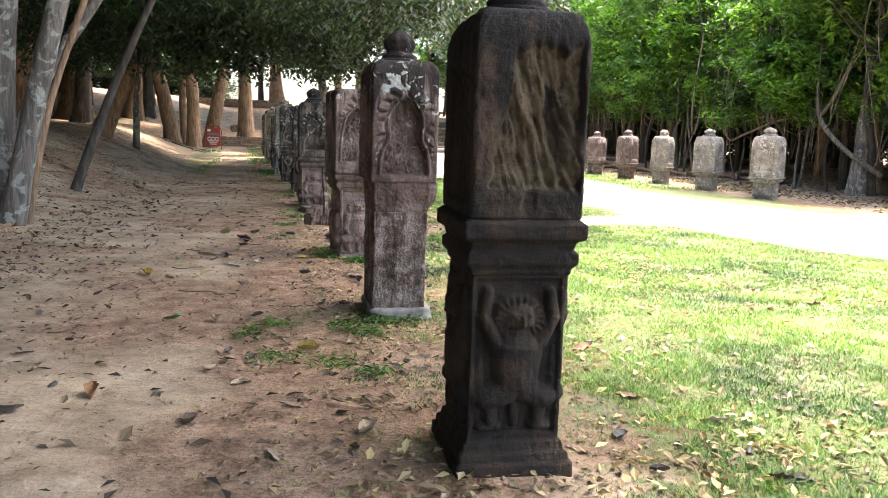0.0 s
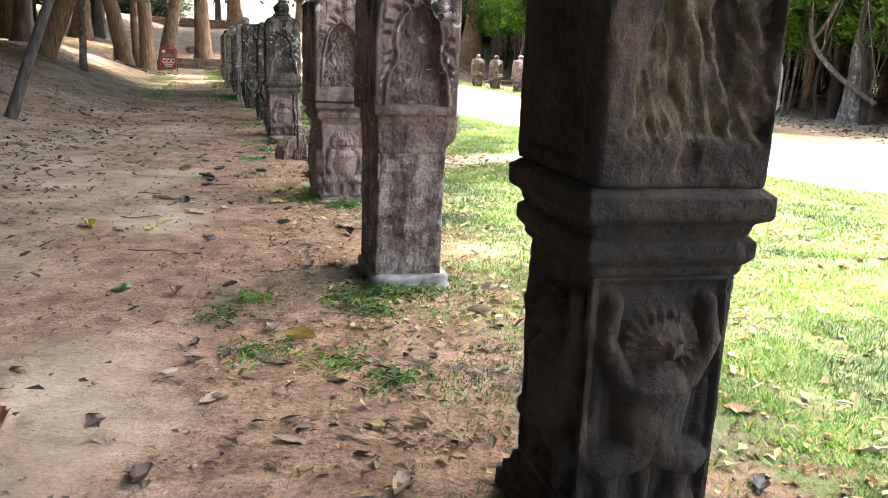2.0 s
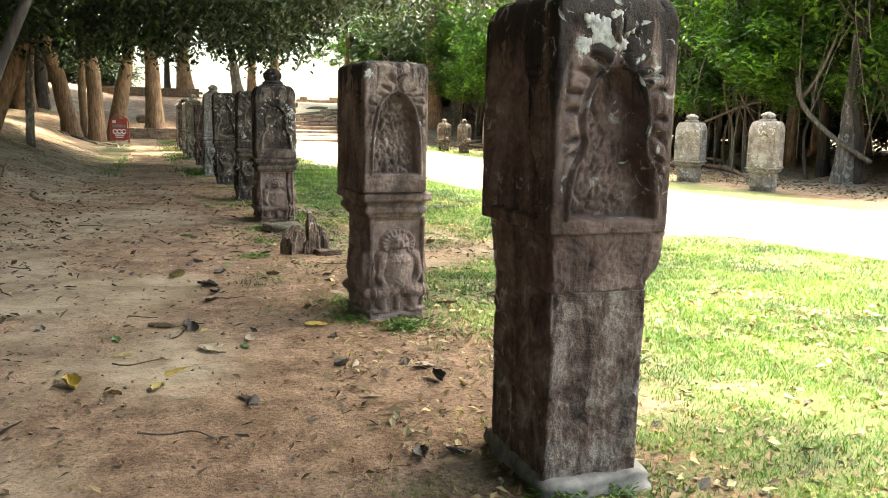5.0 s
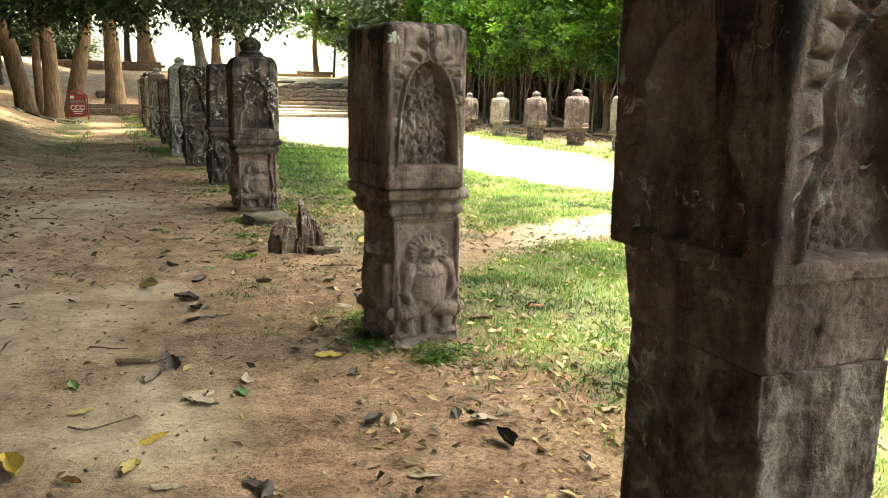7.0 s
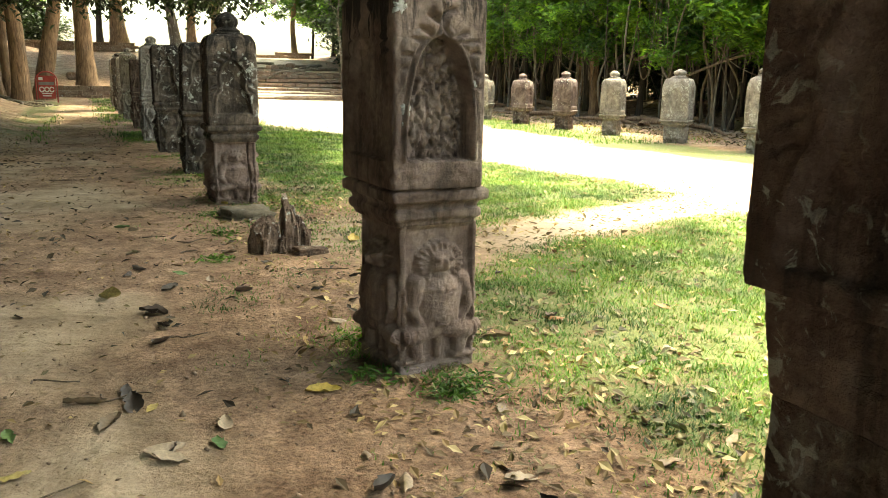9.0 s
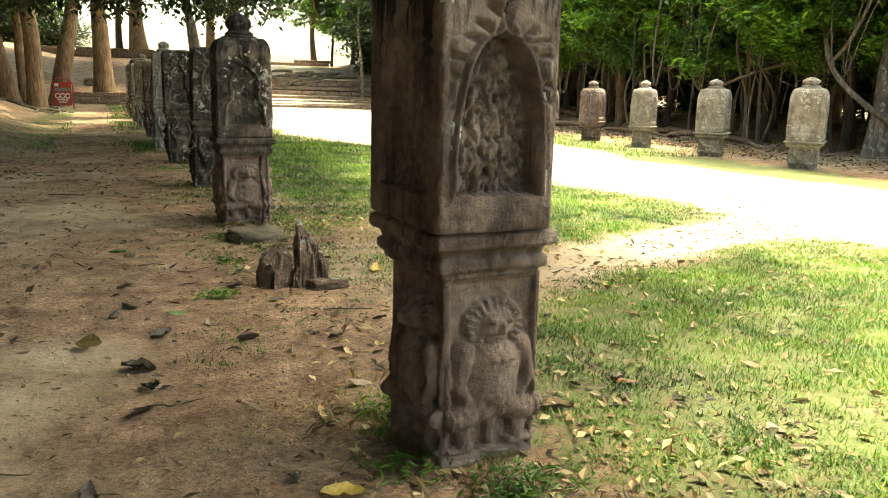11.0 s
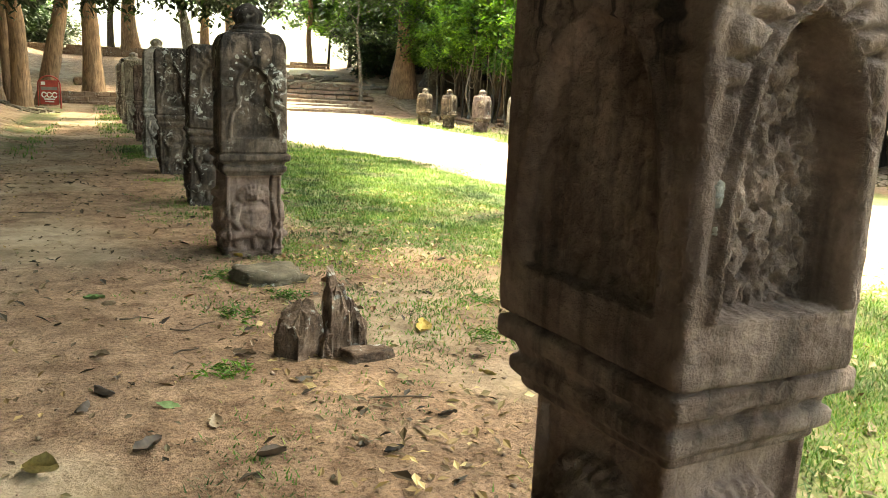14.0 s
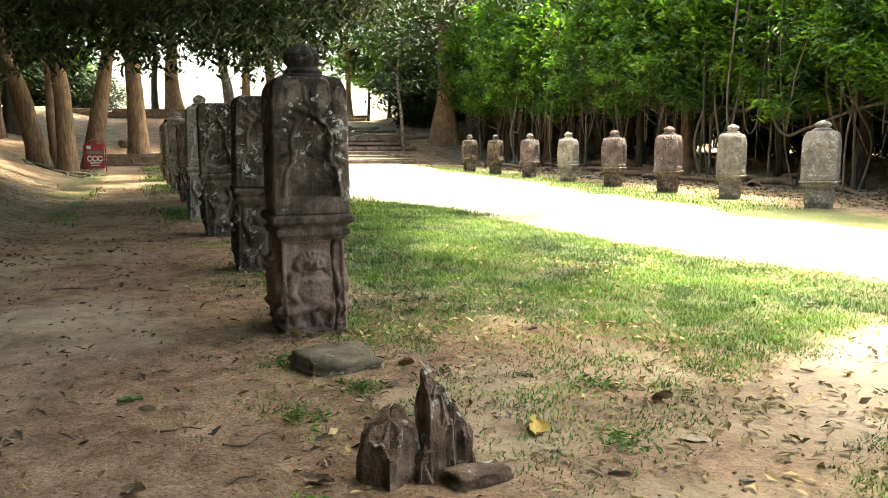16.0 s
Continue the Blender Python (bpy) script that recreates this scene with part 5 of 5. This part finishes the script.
# ---- what lies on the ground ----
def dead_leaf(length, width, curl, seed):
    """A curled leaf with a stalk and a raised rim, a millimetre or two thick."""
    r = np.random.default_rng(seed)
    n = 9
    t = np.linspace(0, 1, n)
    prof = width * 0.5 * np.sin(np.pi * t ** 0.8) ** 0.75
    rows = []
    for i, f in enumerate((-1, -0.55, 0, 0.55, 1)):
        y = prof * f * (1 + r.normal(0, 0.16, n)) + 0.10 * width * np.sin(t * 3 + seed)
        z = curl * (abs(f) ** 1.6) * width * (0.35 + 0.65 * np.sin(np.pi * t)) + curl * 0.5 * length * (t - 0.45) ** 2 + r.normal(0, 0.05 * width, n)
        rows.append(np.stack([(t - 0.5) * length + 0 * y, y, z], -1))
    V = np.stack(rows, 0)
    lo = V.copy()
    lo[..., 2] -= 0.0018
    m = n * 5
    Vv = np.vstack([V.reshape(-1, 3), lo.reshape(-1, 3)])
    Vv[:, 2] -= Vv[:, 2].min()
    F = grid_faces(5, n)
    st_v, st_f, st_c = tube([(-0.5 * length, 0, 0.004), (-0.62 * length, 0.01 * length, 0.003), (-0.74 * length, 0.04 * length, 0.006)], [0.0022, 0.0018, 0.0015], 4)
    k = 2 * m
    Vv = np.vstack([Vv, st_v])
    return Vv, [np.vstack([F, (F + m)[:, ::-1], st_f + k]), st_c + k]


def leaf_colour(name, a, b_):
    m, nt, b = nodes_of(name)
    info = nt.nodes.new("ShaderNodeObjectInfo")
    p = world_pos(nt)
    n = noise_tex(nt, 60, 4, 0.6, p)
    col = mixc(nt, info.outputs["Random"], a, b_)
    nt.links.new(mixc(nt, 0.7, col, ramp(nt, n, [(0.3, (0.5, 0.48, 0.45)), (0.7, (1.25, 1.2, 1.15))]), "MULTIPLY"), b.inputs["Base Color"])
    b.inputs["Roughness"].default_value = 0.6
    return m


LEAF_KINDS = {
    "dark": ("dry dark brown curled leaf on the ground", leaf_colour("dark_dry_leaf", (0.022, 0.016, 0.013), (0.07, 0.045, 0.03)), [
        (-1.8, 6.72), (-0.42, 4.19), (-1.36, 4.48), (-1.48, 7.77), (-1.59, 5.55), (2.33, 3.21), (1.73, 3.81), (-0.61, 9.57), (-0.48, 9.0), (-0.43, 10.5), (-0.47, 11.09), (0.26, 8.43),
        (-0.47, 11.08), (-0.45, 10.48), (0.14, 11.42), (-0.53, 12.33), (-0.34, 11.64), (-0.61, 12.12), (1.97, 10.29), (3.68, 14.55), (-0.35, 7.98), (0.77, 8.07), (-0.42, 10.78), (-0.64, 9.74), (0.55, 7.0), (0.38, 7.0), (-0.32, 7.9)]),
    "tan": ("pale tan dry leaf lying on the ground", leaf_colour("tan_dry_leaf", (0.17, 0.12, 0.078), (0.34, 0.27, 0.19)), [
        (-0.2, 4.84), (0.09, 4.41), (0.0, 3.71), (2.35, 3.99), (0.45, 3.98), (-0.82, 9.63), (-0.71, 9.37), (-0.24, 9.22), (-0.47, 8.92), (2.32, 9.5), (1.98, 10.31), (1.81, 8.36), (0.78, 8.34), (1.41, 8.29), (1.01, 9.0), (-0.05, 11.82),
        (2.98, 11.02), (1.44, 10.01), (0.6, 10.56), (0.2, 12.78), (-0.57, 12.91), (2.08, 12.75), (2.28, 13.34), (3.01, 15.19), (1.72, 14.13), (-0.68, 8.05), (0.32, 7.85), (0.34, 8.43), (-0.5, 9.02), (0.08, 5.72), (1.26, 5.88), (-0.47, 6.42)]),
    "brown": ("rust-brown dry leaf lying in the grass", leaf_colour("rust_leaf", (0.22, 0.10, 0.03), (0.14, 0.075, 0.035)), [
        (2.03, 4.41), (3.57, 4.23), (-0.99, 4.72), (1.45, 10.07), (1.96, 10.24), (2.23, 13.35), (1.04, 14.43), (2.14, 5.47), (5.1, 7.04), (2.76, 11.37), (2.83, 10.27)]),
    "yellow": ("fresh fallen yellow leaf", leaf_colour("yellow_leaf", (0.42, 0.30, 0.06), (0.30, 0.25, 0.11)), [
        (1.37, 13.12), (-1.04, 8.96), (0.26, 9.46), (-1.26, 8.38), (-0.81, 8.27), (-0.72, 11.5), (0.21, 5.55), (1.48, 5.39), (-0.72, 8.54)]),
    "green": ("fallen green leaf on the path", leaf_colour("green_fallen_leaf", (0.05, 0.13, 0.03), (0.13, 0.20, 0.07)), [
        (-0.77, 6.61), (-0.28, 9.02), (-1.1, 9.35), (-0.65, 14.19), (-0.24, 12.06), (-0.8, 6.53)])}
rl = np.random.default_rng(55)
for kind, (label, mat, places) in LEAF_KINDS.items():
    shapes = [make_mesh("fallen_leaf", *dead_leaf(1.0, rl.uniform(0.36, 0.5), c, 800 + k), mat) for k, c in enumerate((0.25, 0.45, 0.7, 0.1, -0.3))]
    extra = {"dark": 80, "tan": 75, "brown": 45, "yellow": 6, "green": 2}[kind]
    more = []
    while len(more) < extra:
        x, y = rl.uniform(-2.4, 5.5), rl.uniform(2.5, 20)
        if rl.random() < (0.35 if x < -0.6 else 1.0) * (0.6 if x > 3 else 1):
            more.append((x, y))
    for i, (x, y) in enumerate(places + more):
        big = i < len(places)
        s = rl.uniform(0.12, 0.19) if big else rl.uniform(0.045, 0.11)
        if kind == "yellow" and i == 0:
            s = 0.22
        o = tagged(new("fallen_leaf", shapes[rl.integers(5)]), label, "leaf", "fallen leaves")
        o.matrix_basis = pose(x, y, float(ground_z(x, y)) + 0.006, rl.normal(0, 9), rl.normal(0, 9), rl.uniform(0, 360)) @ Matrix.Scale(s, 4)

# small litter: crumbs of leaf everywhere under the trees
n = 52000
x = rl.uniform(-7, 8, n)
y = 2 + 34 * rl.random(n) ** 1.4
dens = 0.25 + 0.75 * sstep(0.4, 0.65, fbm(x * 0.8, y * 0.8, 6.0, 4, 21)) + 0.8 * np.exp(-((x - row_x(y) + 0.2) / 0.9) ** 2) + 1.1 * sstep(-1.6, -3.2, x)
dens = dens * (1 - 0.8 * road_amount(x, y)) * (1 - 0.75 * np.exp(-((x + 0.6 - 0.02 * y) / 0.75) ** 2))
k = rl.random(n) * 1.6 < dens
P = np.stack([x[k], y[k], ground_z(x[k], y[k]) + 0.008], -1)
V, F = leaf_cloud(P, 1, (0.01, 0.01, 0.004), 0.055, rl, flat=0.25, droop=0.0, aspect=0.5)
tagged(new("leaf_litter", make_mesh("leaf_litter", V, F, LITTER, False)), "crumbled brown leaf litter strewn over earth and grass", "litter", kind="stuff")
n = 12000
x, y = rl.uniform(14.5, 26, n), rl.uniform(16, 60, n)
V, F = leaf_cloud(np.stack([x, y, ground_z(x, y) + 0.02], -1), 1, (0.01, 0.01, 0.01), 0.16, rl, flat=0.3, droop=0.0)
tagged(new("leaf_litter", make_mesh("leaf_litter", V, F, LITTER, False)), "brown leaf litter under the wood", "litter", kind="stuff")

n = 4800
x, y = rl.uniform(-5.0, 1.8, n), 3.0 + 19 * rl.random(n) ** 1.2
k = rl.random(n) < 0.08 + 0.9 * sstep(-1.5, -2.6, x) * sstep(0.35, 0.6, fbm(x * 0.9, y * 0.9, 2.0, 3, 13)) + 0.25 * sstep(0.5, 0.7, fbm(x * 1.1, y * 1.1, 2.0, 3, 17))
x, y = x[k], y[k]
V, F = leaf_cloud(np.stack([x, y, ground_z(x, y) + 0.014], -1), 1, (0.01, 0.01, 0.006), 0.1, rl, flat=0.4, droop=0.0, aspect=0.45)
tagged(new("dead_leaves", make_mesh("dead_leaves", V, F, DARK_LITTER, False)), "dark dead leaves drifted on the path and along its edge", "litter", kind="stuff")
n = 16000
x, y = 0.3 + 7.5 * rl.random(n), 2 + 18 * rl.random(n) ** 1.3
k = rl.random(n) < (0.25 + 0.75 * sstep(0.42, 0.62, fbm(x * 0.7, y * 0.7, 5.0, 3, 19))) * (1 - road_amount(x, y))
x, y = x[k], y[k]
V, F = leaf_cloud(np.stack([x, y, ground_z(x, y) + 0.022], -1), 1, (0.01, 0.01, 0.006), 0.072, rl, flat=0.4, droop=0.0, aspect=0.5)
tagged(new("dead_leaves", make_mesh("dead_leaves", V, F, PALE_LITTER, False)), "pale dead leaves scattered in the lawn", "litter", kind="stuff")

# pebbles and clods
n = 5000
x, y = rl.uniform(-3.5, 2.5, n), 2 + 18 * rl.random(n) ** 1.3
s = 0.004 + 0.012 * rl.random(n) ** 4
d = rl.normal(0, 1, (n, 6, 3)) * 0.25 + np.array([[1, 0, 0], [0, 1, 0], [-1, 0, 0], [0, -1, 0], [0, 0, 0.7], [0, 0, -0.7]])
V = np.stack([x, y, ground_z(x, y) + 0.008], -1)[:, None] + d * s[:, None, None]
oc = np.array([[0, 1, 4], [1, 2, 4], [2, 3, 4], [3, 0, 4], [1, 0, 5], [2, 1, 5], [3, 2, 5], [0, 3, 5]])
F = (np.arange(n)[:, None, None] * 6 + oc).reshape(-1, 3)
tagged(new("pebbles", make_mesh("pebbles", V.reshape(-1, 3), F, plain_mat("clods", (0.24, 0.17, 0.125), 0.95, 0.4, 20))), "small clods and pebbles on bare earth", "pebbles", kind="stuff")

# twigs
TWIG = bark_mat("twig_bark", (0.09, 0.065, 0.045), (0.2, 0.15, 0.11))
for x, y in [(-0.66, 9.7), (-0.71, 7.52), (-1.48, 6.16), (-0.99, 9.97), (-0.38, 13.61), (-0.12, 12.91), (-0.04, 13.38), (0.86, 11.9), (-0.33, 10.54), (-0.94, 8.8), (-2.2, 12.2), (-1.9, 15.4), (-2.6, 9.0), (-1.4, 18.0)]:
    a, l = rl.uniform(-0.9, 0.9), rl.uniform(0.16, 0.36)
    q = [(x + f * l * math.cos(a) + rl.normal(0, 0.02), y + f * l * math.sin(a) + rl.normal(0, 0.035)) for f in (-0.5, -0.2, 0.2, 0.5)]
    V, F, C = tube(spline([(u, v, float(ground_z(u, v)) + 0.012) for u, v in q], 12), np.linspace(0.006, 0.003, 12), 6, 0.3, 3)
    tagged(new("twig", make_mesh("twig", V, [F, C], TWIG)), "thin dry brown twig on the path", "twig", "twigs")


# ---- grass ----
def blades(x, y, h, w, lean, rng):
    n = len(x)
    th = rng.uniform(0, 2 * np.pi, n)
    z = ground_z(x, y)
    a = np.stack([np.cos(th), np.sin(th), 0 * th], -1)
    b = np.stack([-np.sin(th), np.cos(th), 0 * th], -1)
    base = np.stack([x, y, z - 0.004], -1)
    V = np.empty((n, 3, 3))
    V[:, 0] = base - a * w[:, None]
    V[:, 1] = base + a * w[:, None]
    V[:, 2] = base + b * (lean * h)[:, None] + np.array([0, 0, 1]) * h[:, None]
    k = np.arange(n)[:, None] * 3
    return V.reshape(-1, 3), k + [0, 1, 2]


rg = np.random.default_rng(66)
n = 1500000
x, y = -0.6 + 9.5 * rg.random(n) ** 1.25, 1.8 + 26 * rg.random(n) ** 1.5
patchy = grass_amount(x, y) * (0.25 + 0.85 * sstep(0.38, 0.58, fbm(x * 3.3, y * 3.3, 8.0, 3, 44))) * (0.5 + 0.6 * sstep(0.36, 0.58, fbm(x * 0.8, y * 0.8, 3.0, 3, 47)))
k = rg.random(n) < patchy
x, y = x[k], y[k]
near_d = np.clip((y - 2) / 20, 0, 1)
h = (0.011 + 0.024 * rg.random(len(x)) ** 1.5) * (0.75 + 0.6 * grass_amount(x, y)) * (1 + 0.4 * near_d)
V, F = blades(x, y, h, 0.0028 + 0.0036 * near_d + 0.0012 * rg.random(len(x)), rg.uniform(0.3, 1.7, len(x)), rg)
tagged(new("grass", make_mesh("grass", V, F, GRASS, False)), "short patchy green lawn grass with straw", "grass", kind="stuff")
n = 60000
x, y = rg.uniform(-2.6, 15.5, n), rg.uniform(24, 52, n)
k = rg.random(n) < grass_amount(x, y)
x, y = x[k], y[k]
V, F = blades(x, y, 0.04 + 0.05 * rg.random(len(x)), 0.012 + 0 * x, rg.uniform(0.1, 1.0, len(x)), rg)
tagged(new("grass", make_mesh("grass", V, F, GRASS, False)), "distant short lawn grass", "grass", kind="stuff")


WEEDS = [(0.0, 5.32), (0.36, 5.19), (0.57, 4.93), (0.54, 6.16), (-0.21, 5.99), (-0.02, 6.25), (1.01, 6.36), (0.27, 14.76), (0.64, 14.02), (0.25, 13.6), (2.07, 13.73), (1.72, 12.8), (0.06, 12.49), (0.87, 9.26), (0.53, 9.6), (0.66, 10.18), (0.64, 5.97), (0.72, 6.33), (0.85, 9.3), (1.0, 9.32), (0.8, 6.3)]
C = []
for x, y in WEEDS:
    m = 70
    u, v = x + rg.normal(0, 0.085, m), y + rg.normal(0, 0.085, m)
    C.append(np.stack([u, v, ground_z(u, v) + rg.uniform(0.008, 0.045, m)], -1))
V, F = leaf_cloud(np.vstack(C), 2, (0.012, 0.012, 0.008), 0.05, rg, flat=0.5, droop=-0.4, aspect=0.3)
tagged(new("weeds", make_mesh("weeds", V, F, LEAF_MID, False)), "small green weeds sprouting from the earth", "plant", kind="stuff")
